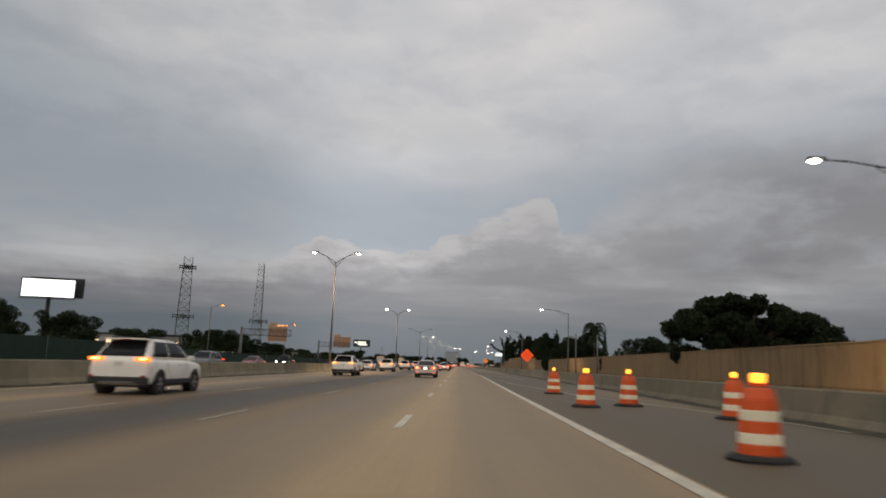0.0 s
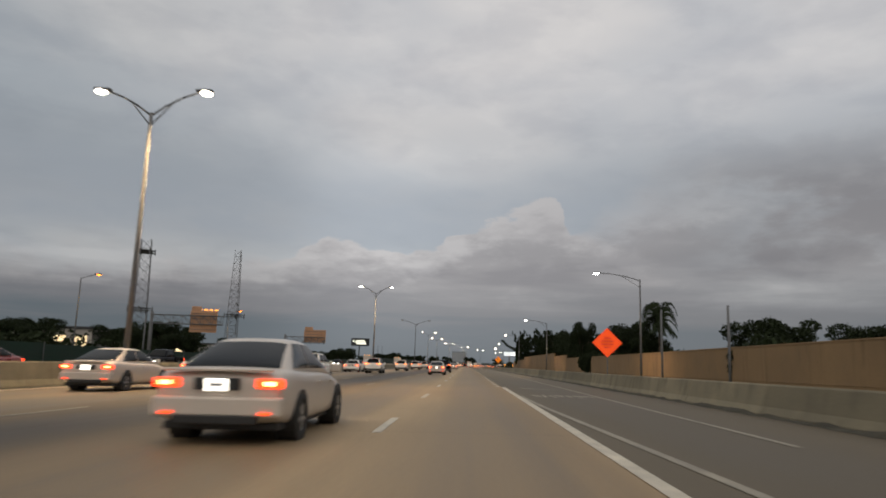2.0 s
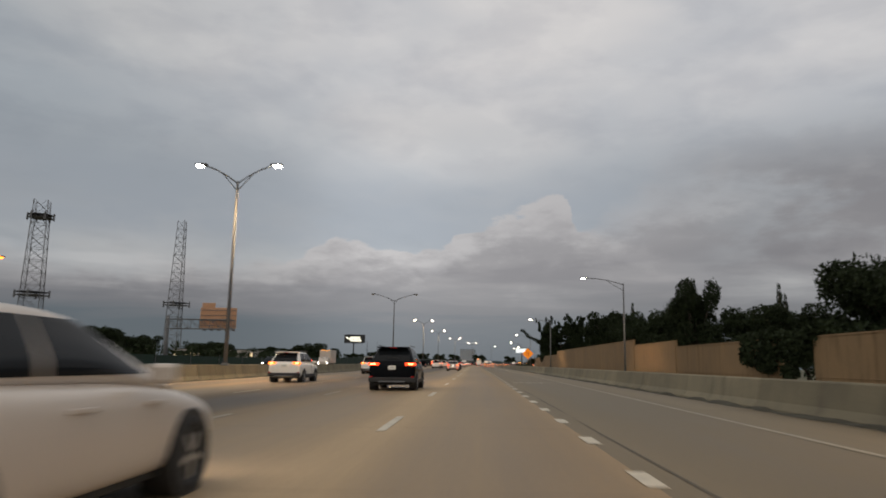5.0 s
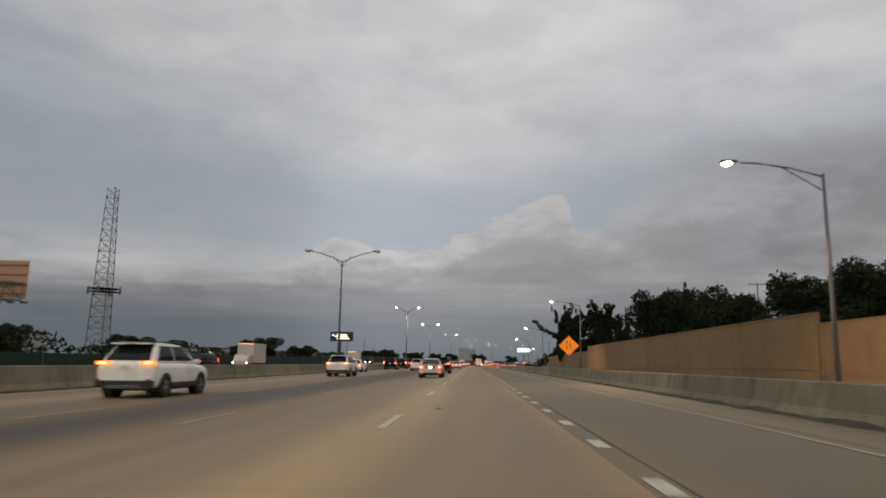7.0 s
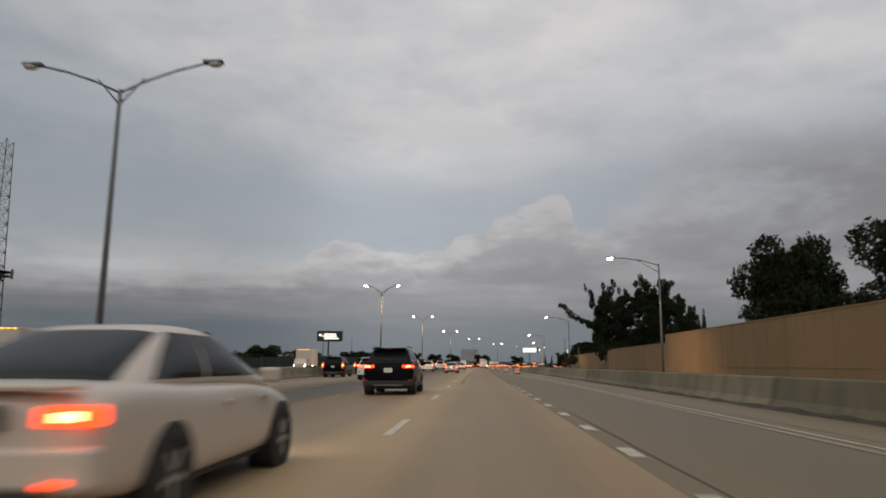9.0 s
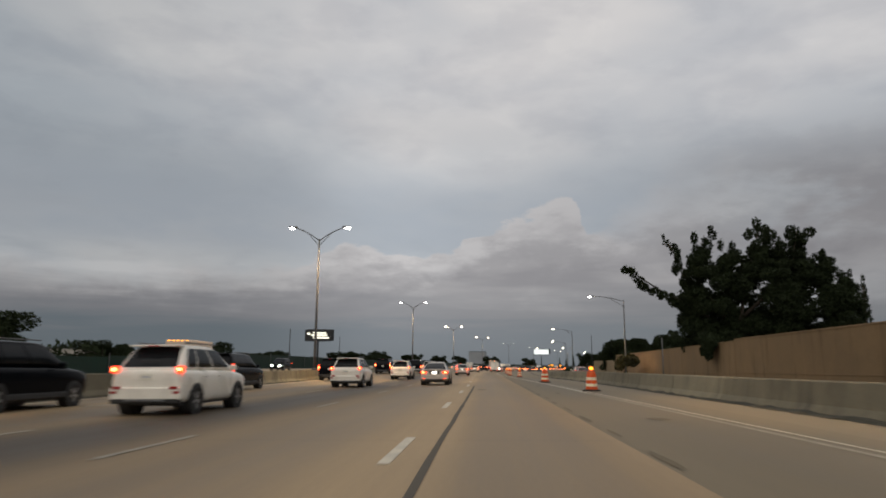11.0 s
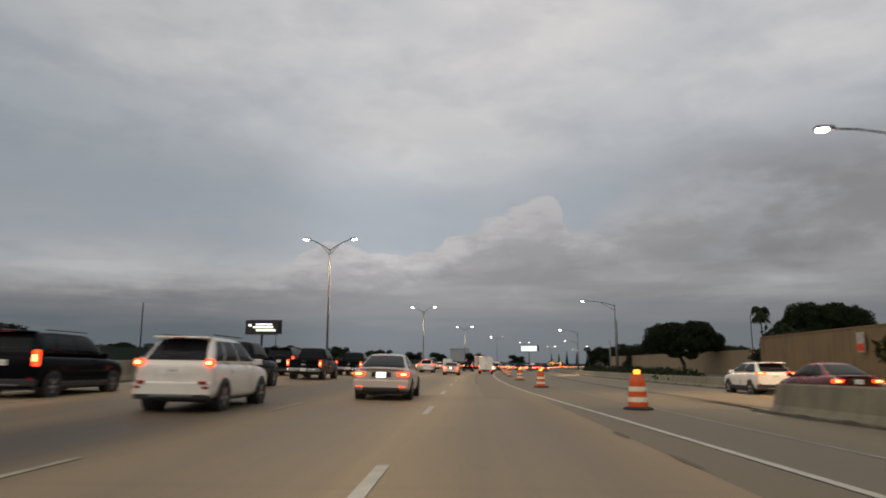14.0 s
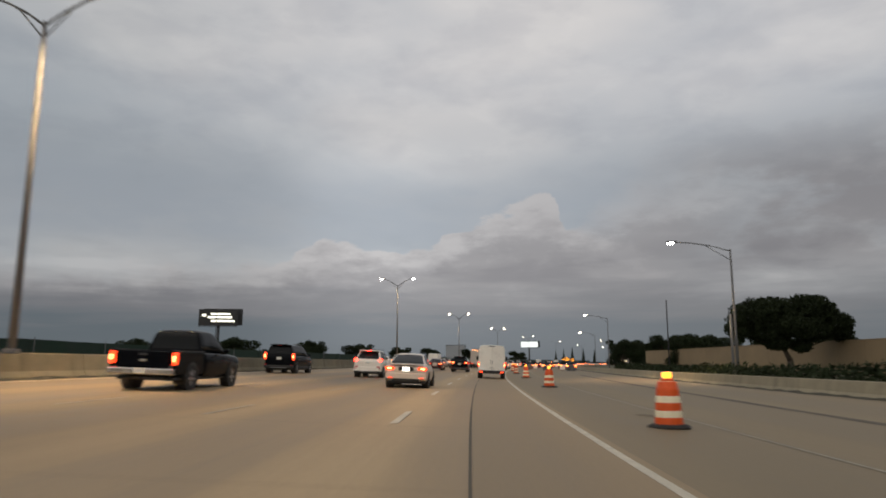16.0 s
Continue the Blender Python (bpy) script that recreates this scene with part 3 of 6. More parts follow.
def sound_wall(name, x0, y0, x1, y1, height, mat, label, base=-0.2):
    wall = thing(name, label, "sound wall", kind="structure")
    run = Vector((x1 - x0, y1 - y0, 0))
    n = max(1, round(run.length / 6.1))
    w = run.length / n
    me = wall_panel_mesh(w, height - base)
    me.materials.append(mat)
    post = bmesh.new()
    box(post, 0, 0, (height - base) / 2, 0.234, 0.26, height - base, 0.01)
    pm = bpy.data.meshes.new("wall_post")
    post.to_mesh(pm)
    post.free()
    pm.materials.append(mat)
    turn = -math.degrees(math.atan2(run.x, run.y))
    for i in range(n):
        c = Vector((x0, y0, base)) + run * ((i + 0.5) / n)
        part_of("wall_panel", me, mat, wall).matrix_basis = pose(*c, 0, 0, turn)
    for i in range(0, n + 1):
        c = Vector((x0, y0, base)) + run * (i / n)
        part_of("wall_post", pm, mat, wall).matrix_basis = pose(c.x, c.y, base - 0.02, 0, 0, turn)
    return wall


sound_wall("wall_1", 20.8, -66, 20.8, 164.6, 3.2, WALL_TAN, "tan cast sound wall with a coping, stained by creepers")
sound_wall("wall_2", 20.9, 168, 20.9, 193.6, 3.25, WALL_TAN, "lower stretch of tan sound wall")
sound_wall("wall_7", 20.9, 194.2, 20.9, 212.4, 3.9, WALL_TAN, "stepped stretch of tan sound wall")
sound_wall("wall_3", 20.9, 213.0, 20.9, 297, 4.6, WALL_TAN, "tall stretch of tan sound wall")
sound_wall("wall_4", 21.0, 297.6, 21.2, 330, 3.75, WALL_TAN, "tan sound wall under an overhanging tree")
sound_wall("wall_5", 21.3, 330.6, 24.1, 400, 3.6, WALL_TAN, "end stretch of tan sound wall with pale marks")
sound_wall("wall_6", 55.0, 405, 45.5, 566, 4.2, WALL_FAR, "pale sound wall set back behind a hedge")

# green screen along the far side of the opposite carriageway
fence = thing("screen_fence", "long dark green mesh screen on posts beyond the far lanes", "fence", kind="structure")
SCREEN_TOP = taper([(-70, 3.0), (60, 2.7), (150, 1.95), (250, 1.6), (330, 2.1), (420, 3.5), (1000, 3.6)])
for i in range(93):
    y = -66 + 12 * i
    x, h = bend(y) - 44, SCREEN_TOP(y)
    bm = bmesh.new()
    box(bm, 0, 0, (h + 0.3) / 2, 0.06, 11.96, h + 0.3)
    part("screen_panel", bm, GREEN_SCREEN, fence).matrix_basis = pose(x, y, -0.36, 0, 0, heading(y))
    bm = bmesh.new()
    tube(bm, (0, 0, 0), (0, 0, h + 0.55), 0.05, seg=6)
    part("fence_post", bm, GALV, fence).matrix_basis = pose(x + 0.1, y - 6, -0.36)

# ---- lamp posts ----
def lamp_light(x, y, z, power, color, size=radians(124)):
    l = bpy.data.lights.new("lamp_light", "SPOT")
    l.energy, l.color, l.spot_size, l.spot_blend, l.shadow_soft_size = power, color, size, 1.0, 0.25
    new("lamp_light", l).matrix_world = pose(x, y, z)


def cobra_head(parent, tip, side, lit):
    bm = bmesh.new()
    box(bm, tip[0] + side * 0.12, tip[1], tip[2] + 0.03, 0.82, 0.34, 0.15, 0.05)
    h = part("lamp_head", bm, GALV, parent)
    bm = bmesh.new()
    # lens modelled oversize, its bulk standing for the glow round the lamp
    bmesh.ops.create_uvsphere(bm, u_segments=12, v_segments=8, radius=1,
                              matrix=Matrix.Translation((tip[0] + side * 0.22, tip[1], tip[2] - 0.06)) @ Matrix.Diagonal((0.30, 0.19, 0.13, 1)))
    part("lens", bm, lit, h, "lit lamp lens" if lit is not LAMP_DEAD else "unlit lamp lens", True)


def double_lamp(height, lit, reach=2.4):
    lamp = thing("street_lamp", "tall steel double-armed lamp post on the median barrier, lit" if lit is not LAMP_DEAD
                 else "tall steel double-armed lamp post on the median barrier, unlit", "street lamp", "median lamp posts")
    bm = bmesh.new()
    tube(bm, (0, 0, 0.9), (0, 0, height - 1.1), 0.14, 0.075, 10)
    part("pole", bm, GALV, lamp, smooth=True)
    bm = bmesh.new()
    box(bm, 0, 0, 0.95, 0.42, 0.42, 0.16, 0.03)
    part("base_plate", bm, GALV, lamp)
    for s in (-1, 1):
        bm = bmesh.new()
        pts = [(0, 0, height - 1.25)] + [(s * reach * f, 0, height - d) for f, d in ((0.29, 0.75), (0.62, 0.32), (0.94, 0.03))]
        for a, b in zip(pts, pts[1:]):
            tube(bm, a, b, 0.05, 0.045, 8)
        tube(bm, (0, 0, height - 1.75), (s * 1.0, 0, height - 0.62), 0.035, 0.03, 6)
        arm = part("arm", bm, GALV, lamp, smooth=True)
        cobra_head(lamp, (s * reach, 0, height), s, lit)
    return lamp


WARM = (1.0, 0.68, 0.36)
dl = double_lamp(13.95, LAMP_WHITE)
dead = double_lamp(13.45, LAMP_DEAD, 3.7)
dead.matrix_basis = pose(-14.5, 245.9, lift(-16, 246))
for i, y in enumerate((80.4, 165.1, 331.4, 412.9, 499.3, 579.9, 663, 746, 829, 912, 995)):
    m = pose(bend(y) - (15.5 if y < 420 else 15.4), y, 0.02 + lift(-16, y), 0, 0, heading(y))
    if i:
        copy_thing(dl, m)
    else:
        dl.matrix_basis = m
    if y < 600:
        for s in (-2.4, 2.4):
            lamp_light(bend(y) - 15.5 + s, y, 13.7 + lift(-16, y), 7000 if s > 0 else 4200, WARM)


def single_lamp(height, reach):
    lamp = thing("street_lamp", "tall steel single-armed lamp post behind the shoulder barrier, lit", "street lamp", "shoulder lamp posts")
    bm = bmesh.new()
    tube(bm, (0, 0, 0), (0, 0, height - 0.6), 0.14, 0.075, 10)
    part("pole", bm, GALV, lamp, smooth=True)
    bm = bmesh.new()
    box(bm, 0, 0, 0.04, 0.42, 0.42, 0.1, 0.02)
    part("base_plate", bm, GALV, lamp)
    bm = bmesh.new()
    pts = [(0, 0, height - 0.75), (-reach * 0.35, 0, height - 0.3), (-reach * 0.7, 0, height - 0.06), (-reach + 0.1, 0, height)]
    for a, b in zip(pts, pts[1:]):
        tube(bm, a, b, 0.05, 0.042, 8)
    tube(bm, (0, 0, height - 1.5), (-reach * 0.45, 0, height - 0.25), 0.03, 0.03, 6)
    part("arm", bm, GALV, lamp, smooth=True)
    cobra_head(lamp, (-reach, 0, height), -1, LAMP_WHITE)
    return lamp


sl = single_lamp(11.95, 4.6)
for i, (x, y, z) in enumerate(((15.6, 31.0, 11.3), (14.4, 126.0, 11.95), (13.3, 205.5, 11.8), (13.5, 289.0, 12.05), (15.1, 370.5, 11.65),
                               (16.9, 446.1, 11.1), (26.0, 540, 11.5), (39.0, 625, 11.5), (62, 710, 11.5), (92, 800, 11.5))):
    m = pose(x + 4.8, y, z - 12.0)
    if i:
        copy_thing(sl, m)
    else:
        sl.matrix_basis = m
    if i < 6:
        lamp_light(x, y, z - 0.3, 7200, WARM)

# amber lamps on the far side and one beyond the bend
def amber_lamp(height):
    lamp = thing("street_lamp", "older lamp post with an orange sodium lamp beyond the far lanes", "street lamp", "sodium lamp posts")
    bm = bmesh.new()
    tube(bm, (0, 0, 0), (0, 0, height - 0.5), 0.12, 0.07, 8)
    part("pole", bm, GALV, lamp, smooth=True)
    bm = bmesh.new()
    tube(bm, (0, 0, height - 0.6), (2.0, 0, height + 0.02), 0.045, 0.04, 6)
    part("arm", bm, GALV, lamp)
    cobra_head(lamp, (2.1, 0, height), 1, SODIUM)
    return lamp


al = amber_lamp(11.3)
al.matrix_basis = pose(-50.5, 136.7, 0.12)
copy_thing(al, pose(-47.2, 184.3, -0.88))
lamp_light(-48.2, 136.7, 10.9, 1200, (1, .5, .12))
lamp_light(-44.7, 184.3, 9.9, 1200, (1, .5, .12))

# ---- roadworks barrels and signs ----
def barrel():
    b = thing("traffic_barrel", "orange roadworks barrel with white bands and an amber lamp", "traffic barrel", "roadworks barrels")
    def ring(r0, z0, r1, z1):
        bm = bmesh.new()
        lathe(bm, [(r0, z0), (r0 - (r0 - r1) * 0.15, z0 + (z1 - z0) * 0.1), (r1 + (r0 - r1) * 0.1, z1 - (z1 - z0) * 0.1), (r1, z1)], 20)
        return bm
    bands = [(0.295, 0.05, 0.285, 0.22), (0.282, 0.22, 0.272, 0.36), (0.268, 0.36, 0.258, 0.52), (0.256, 0.52, 0.246, 0.66),
             (0.242, 0.66, 0.232, 0.80), (0.228, 0.80, 0.19, 0.95)]
    for i, (r0, z0, r1, z1) in enumerate(bands):
        part("white_band" if i in (1, 3) else "orange_section", ring(r0, z0, r1, z1), WHITE_BAND if i in (1, 3) else ORANGE, b,
             "bright reflective white band" if i in (1, 3) else "", True)
    bm = bmesh.new()
    lathe(bm, [(0.46, 0.0), (0.47, 0.03), (0.40, 0.07), (0.31, 0.085)], 8)
    part("rubber_foot", bm, RUBBER, b, "black rubber tyre foot")
    bm = bmesh.new()
    box(bm, 0, 0, 0.99, 0.26, 0.07, 0.05, 0.01)
    part("handle", bm, ORANGE, b)
    bm = bmesh.new()
    box(bm, 0, 0, 1.085, 0.19, 0.09, 0.13, 0.03)
    hl = part("warning_lamp", bm, AMBER, b, "amber warning lamp")
    return b


br = barrel()
br.scale = (0.97, 0.97, 0.97)
for i, (x, y, r) in enumerate(((3.4, 9.3, 0), (6.1, 17.0, 30), (3.23, 20.7, 12), (4.74, 21.8, 40), (3.58, 30.2, 65), (4.86, 302.8, 20), (4.28, 321.8, 70),
                               (4.3, 361.2, 10), (3.85, 383.4, 40), (4.15, 404.5, 0), (4.55, 428.0, 33), (5.3, 451, 15), (6.2, 475, 60),
                               (7.4, 499, 20), (9.2, 523, 44), (11.2, 547, 10))):
    m = pose(x, y, lift(x - bend(y), y) + 0.004, 0, 0, r)
    if i:
        copy_thing(br, m)
    else:
        br.matrix_basis = m @ Matrix.Scale(0.97, 4)


def diamond(size, z, marks, sheet=ORANGE_SIGN, print_=BLACK_PRINT):
    s = thing("warning_sign", "orange diamond roadworks sign on a steel post by the barrier", "road sign", "roadworks signs")
    bm = bmesh.new()
    box(bm, 0, 0, 0, size, 0.012, size, 0.0)
    plate = part("plate", bm, sheet, s)
    plate.matrix_basis = pose(0, 0, z, 0, 45, 0)
    bm = bmesh.new()
    w, t = size / 2 - 0.035, 0.018
    for sx, sz, lx, lz in ((0, w, size - 0.05, t), (0, -w, size - 0.05, t), (w, 0, t, size - 0.05), (-w, 0, t, size - 0.05)):
        box(bm, sx, -0.0085, sz, lx, 0.004, lz)
    part("border", bm, print_, s, "thin dark border").matrix_basis = pose(0, 0, z, 0, 45, 0)
    for x, zz, lx, lz, a in marks:
        bm = bmesh.new()
        box(bm, 0, 0, 0, lx, 0.004, lz)
        part("mark", bm, print_, s, "dark printed mark").matrix_basis = pose(x, -0.009, z + zz, 0, a, 0)
    bm = bmesh.new()
    box(bm, 0, 0.04, z * 0.5 + 0.1, 0.06, 0.05, z + 0.6, 0.008)
    part("post", bm, GALV, s)
    return s


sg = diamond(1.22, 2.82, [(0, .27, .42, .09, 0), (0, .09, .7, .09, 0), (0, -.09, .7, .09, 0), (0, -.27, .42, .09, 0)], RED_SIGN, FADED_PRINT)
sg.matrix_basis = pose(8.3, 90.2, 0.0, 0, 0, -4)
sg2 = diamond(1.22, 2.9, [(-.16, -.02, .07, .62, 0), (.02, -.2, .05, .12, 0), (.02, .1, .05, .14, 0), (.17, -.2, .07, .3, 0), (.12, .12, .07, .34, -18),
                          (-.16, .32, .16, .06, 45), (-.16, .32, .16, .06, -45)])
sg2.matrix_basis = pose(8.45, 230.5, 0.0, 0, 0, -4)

# a small notice fixed to the wall
notice = thing("notice_sign", "small white and red notice fixed to the tan wall", "sign", at=pose(23.05, 383.5, 2.1, 0, 0, -88))
bm = bmesh.new()
box(bm, 0, 0, 0.6, 0.75, 0.03, 1.2, 0.006)
part("plate", bm, PAINT_WHITE, notice)
bm = bmesh.new()
box(bm, 0, -0.02, 0.3, 0.66, 0.012, 0.42)
part("panel", bm, FADED_PRINT, notice, "red panel")

# plain posts behind the barrier
def post(name, x, y, h, r, label, mat=GALV, z=-0.3, arm=False):
    bm = bmesh.new()
    tube(bm, (0, 0, 0), (0, 0, h), r, r * 0.75, 8)
    p = part(name, bm, mat, None, smooth=True)
    p.matrix_basis = pose(x, y, z)
    tagged(p, label, "pole")
    return p


post("utility_pole", 19.3, 118.2, 7.6, 0.13, "plain grey pole standing before the tan wall")
post("utility_pole", 19.6, 101.5, 6.6, 0.12, "plain grey pole standing before the tan wall")
post("utility_pole", 20.1, 442.8, 5.2, 0.13, "plain grey pole behind the concrete barrier")
post("utility_pole", 37.6, 519.4, 13.2, 0.14, "tall dark pole beside the pale wall", DARK_STEEL)
post("utility_pole", 54.8, 478, 11.4, 0.12, "dark pole beside a palm", DARK_STEEL)
post("utility_pole", 17.5, 340.0, 4.6, 0.07, "slim grey post by the slip road")
post("utility_pole", -50.3, 444.4, 11.0, 0.13, "tall dark pole beyond the far lanes", DARK_STEEL)
post("utility_pole", -48.6, 152.0, 7.4, 0.14, "plain grey pole beside the sign gantry")
post("utility_pole", -62, 560, 14, 0.14, "tall dark pole beyond the far lanes", DARK_STEEL)


def tee_pole(x, y, h, w, label):
    p = thing("power_pole", label, "power pole", "power poles", at=pose(x, y, -0.3))
    bm = bmesh.new()
    tube(bm, (0, 0, 0), (0, 0, h), 0.15, 0.1, 8)
    part("pole", bm, BARK, p)
    bm = bmesh.new()
    box(bm, 0, 0, h - 0.35, w, 0.12, 0.14, 0.01)
    arm = part("cross_arm", bm, BARK, p)
    for s in (-0.45, -0.2, 0.2, 0.45):
        bm = bmesh.new()
        lathe(bm, [(0.03, 0), (0.06, 0.05), (0.05, 0.16), (0.02, 0.2)], 8)
        part("insulator", bm, DARK_STEEL, arm).matrix_basis = pose(s * w, 0, h - 0.28)


tee_pole(48.0, 172.0, 8.6, 3.4, "wooden power pole with a cross-arm behind the wall")
tee_pole(55.0, 128.0, 9.0, 3.4, "wooden power pole with a cross-arm behind the wall")
tee_pole(60, 318.0, 19.5, 3.6, "tall power pole rising above the trees")

# ---- lattice masts ----
def lattice(name, label, h, w0, w1, bays, legs, platforms, x, y, turn):
    t = thing(name, label, "radio mast", at=pose(x, y, -0.3, 0, 0, turn))
    n = legs
    ang = [2 * math.pi * i / n + math.pi / n for i in range(n)]
    def pt(i, k):
        f = k / bays
        r = (w0 + (w1 - w0) * f) / 2 * 1.3
        return Vector((math.cos(ang[i]) * r, math.sin(ang[i]) * r, h * f))
    for i in range(n):
        bm = bmesh.new()
        tube(bm, pt(i, 0), pt(i, bays), 0.15, 0.1, seg=6)
        part("leg", bm, MAST_STEEL, t)
    for k in range(bays):
        for i in range(n):
            j = (i + 1) % n
            for a, b in ((pt(i, k), pt(j, k)), (pt(i, k), pt(j, k + 1)), (pt(j, k), pt(i, k + 1))):
                bm = bmesh.new()
                tube(bm, a, b, 0.055, seg=4)
                part("brace", bm, MAST_STEEL, t)
    for z, r, c in platforms:
        bm = bmesh.new()
        lathe(bm, [(r * 0.5, z), (r, z), (r, z + 0.08), (r * 0.5, z + 0.08)], 14)
        pl = part("platform", bm, MAST_STEEL, t)
        bm = bmesh.new()
        lathe(bm, [(r - 0.04, z + 0.9), (r + 0.04, z + 0.9), (r + 0.04, z + 0.98), (r - 0.04, z + 0.98)], 14)
        part("rail", bm, MAST_STEEL, pl)
        for i in range(c):
            a = 2 * math.pi * i / c
            bm = bmesh.new()
            box(bm, math.cos(a) * (r + .1), math.sin(a) * (r + .1), z + 0.4, 0.45, 0.45, 2.2, 0.05)
            part("antenna", bm, GALV, pl)
    return t


lattice("radio_mast", "tall square steel lattice mast with antennas near its top", 46.8, 6.6, 4.0, 13, 4, ((41.4, 3.4, 6), (18.6, 4.4, 4)), -128.1, 314.2, 20)
lattice("radio_mast", "slender tapering steel lattice mast with antennas low down", 51.8, 6.0, 2.8, 16, 3, ((20.3, 4.4, 4),), -108.5, 366.7, 10)

# ---- sign gantries seen from behind ----
SIGN_LAMP = glow("sign_lamp_lens", (1, .36, .04), 2.4)


def gantry(x, y, h, span, sign_x, sw, sh, sz, label, lit=True):
    t = thing("sign_gantry", label, "sign gantry", "sign gantries", at=pose(x, y, -0.3))
    bm = bmesh.new()
    tube(bm, (0, 0, 0), (0, 0, h), 0.32, 0.26, 12)
    part("column", bm, GALV, t, smooth=True)
    bm = bmesh.new()
    for z in (h - 0.5, h - 1.9):
        for yy in (-0.5, 0.5):
            tube(bm, (0, yy, z), (span, yy, z), 0.08, seg=6)
    n = max(2, round(span / 1.6))
    for i in range(n):
        a, b = span * i / n, span * (i + 1) / n
        for yy in (-0.5, 0.5):
            tube(bm, (a, yy, h - 0.5), (b, yy, h - 1.9), 0.045, seg=5)
            tube(bm, (b, yy, h - 1.9), (b, yy, h - 0.5), 0.045, seg=5)
    part("truss", bm, GALV, t)
    panel = bmesh.new()
    box(panel, sign_x, 0.75, sz, sw, 0.06, sh, 0.02)
    p = part("sign_panel", panel, SIGN_BACK, t, "unpainted brownish back of a highway sign, warmed for orange lamplight")
    for i in range(4):
        bm = bmesh.new()
        box(bm, sign_x, 0.69, sz - sh / 2 + sh * (i + 0.5) / 4, sw - 0.1, 0.07, 0.08, 0.01)
        part("stiffener", bm, GALV, p)
    for i in range(5):
        bm = bmesh.new()
        box(bm, sign_x - sw / 2 + sw * (i + 0.5) / 5, 1.4, sz - sh / 2 - 0.25 if not lit else sz + sh / 2 + 0.22, 0.5, 0.35, 0.16, 0.03)
        part("sign_lamp", bm, SIGN_LAMP if lit else GALV, p, "amber sign lamp" if lit else "unlit sign lamp")
    bm = bmesh.new()
    box(bm, sign_x - sw * 0.28, 0.76, sz + sh / 2 + 0.36, sw * 0.36, 0.05, 0.7, 0.015)
    part("exit_tab", bm, SIGN_BACK, p, "small brownish back of an exit tab, warmed for orange lamplight")
    return t


gantry(-51.4, 160.0, 8.6, 11.6, 8.3, 4.5, 3.5, 7.2, "cantilever sign gantry seen from behind, with orange-lit sign back")
gantry(-46.0, 223.5, 7.8, 10.0, 7.4, 5.6, 3.1, 7.6, "cantilever sign gantry seen from behind, beyond the far lanes", False)

# ---- billboards ----
def billboard(x, y, w, h, z, face, turn, label, rows=None):
    t = thing("billboard", label, "billboard", "billboards", at=pose(x, y, -0.3, 0, 0, turn))
    bm = bmesh.new()
    tube(bm, (0, 0.9, 0), (0, 0.9, z), 0.55, 0.5, 14)
    part("column", bm, DARK_STEEL, t, smooth=True)
    for k, yy in enumerate((0.0, 1.8)):
        bm = bmesh.new()
        box(bm, (0.0, 0.1 * w)[k], yy, z + h / 2 - 0.2 + 0.35 * k, w, 0.35, h, 0.06)
        fr = part("panel", bm, DARK_STEEL, t)
        if k == 0:
            bm = bmesh.new()
            box(bm, 0, -0.2, z + h / 2 - 0.2, w - 0.7, 0.04, h - (0.7 if rows is None else 0.9))
            part("poster", bm, face, fr, "brightly lit poster face" if rows is None else "dark poster face")
            for rx, rz, rw, rh in rows or ():
                bm = bmesh.new()
                box(bm, rx * w, -0.235, z + h / 2 - 0.2 + rz * h, rw * w, 0.02, rh * h)
                part("lettering", bm, glow("lit_letters", (1.0, 0.97, 0.8), 1.6), fr, "pale unreadable bar of lettering")
    bm = bmesh.new()
    box(bm, 0, -0.75, z - 0.45, w, 0.9, 0.08, 0.02)
    wk = part("catwalk", bm, DARK_STEEL, t)
    for i in range(4):
        bm = bmesh.new()
        tube(bm, (-w / 2 + w * (i + .5) / 4, -0.9, z - 0.4), (-w / 2 + w * (i + .5) / 4, -1.9, z - 0.2), 0.04, seg=5)
        box(bm, -w / 2 + w * (i + .5) / 4, -1.9, z - 0.15, 0.5, 0.25, 0.14, 0.02)
        part("floodlight", bm, GALV, wk)
    return t


billboard(-103.2, 168, 12.8, 5.0, 14.4, glow("lit_white_poster", (1.0, 1.0, 0.97), 1.6), 12, "roadside billboard with a glaring white lit face on a steel column")
billboard(-92.0, 644, 14.2, 6.2, 15.2, material("dark_poster", (0.03, 0.03, 0.03), 0.5, vary=0.1, bump=0), 8,
          "dark roadside billboard with bright lettering on a steel column",
          [(-.36, .14, .1, .14), (.06, .22, .5, .10), (.04, .02, .62, .12), (.12, -.2, .6, .12)])
billboard(66.8, 1113, 18, 6.4, 17.5, glow("lit_pale_poster", (0.95, 1.0, 1.0), 0.8), -6, "far lit white sign board on a column")

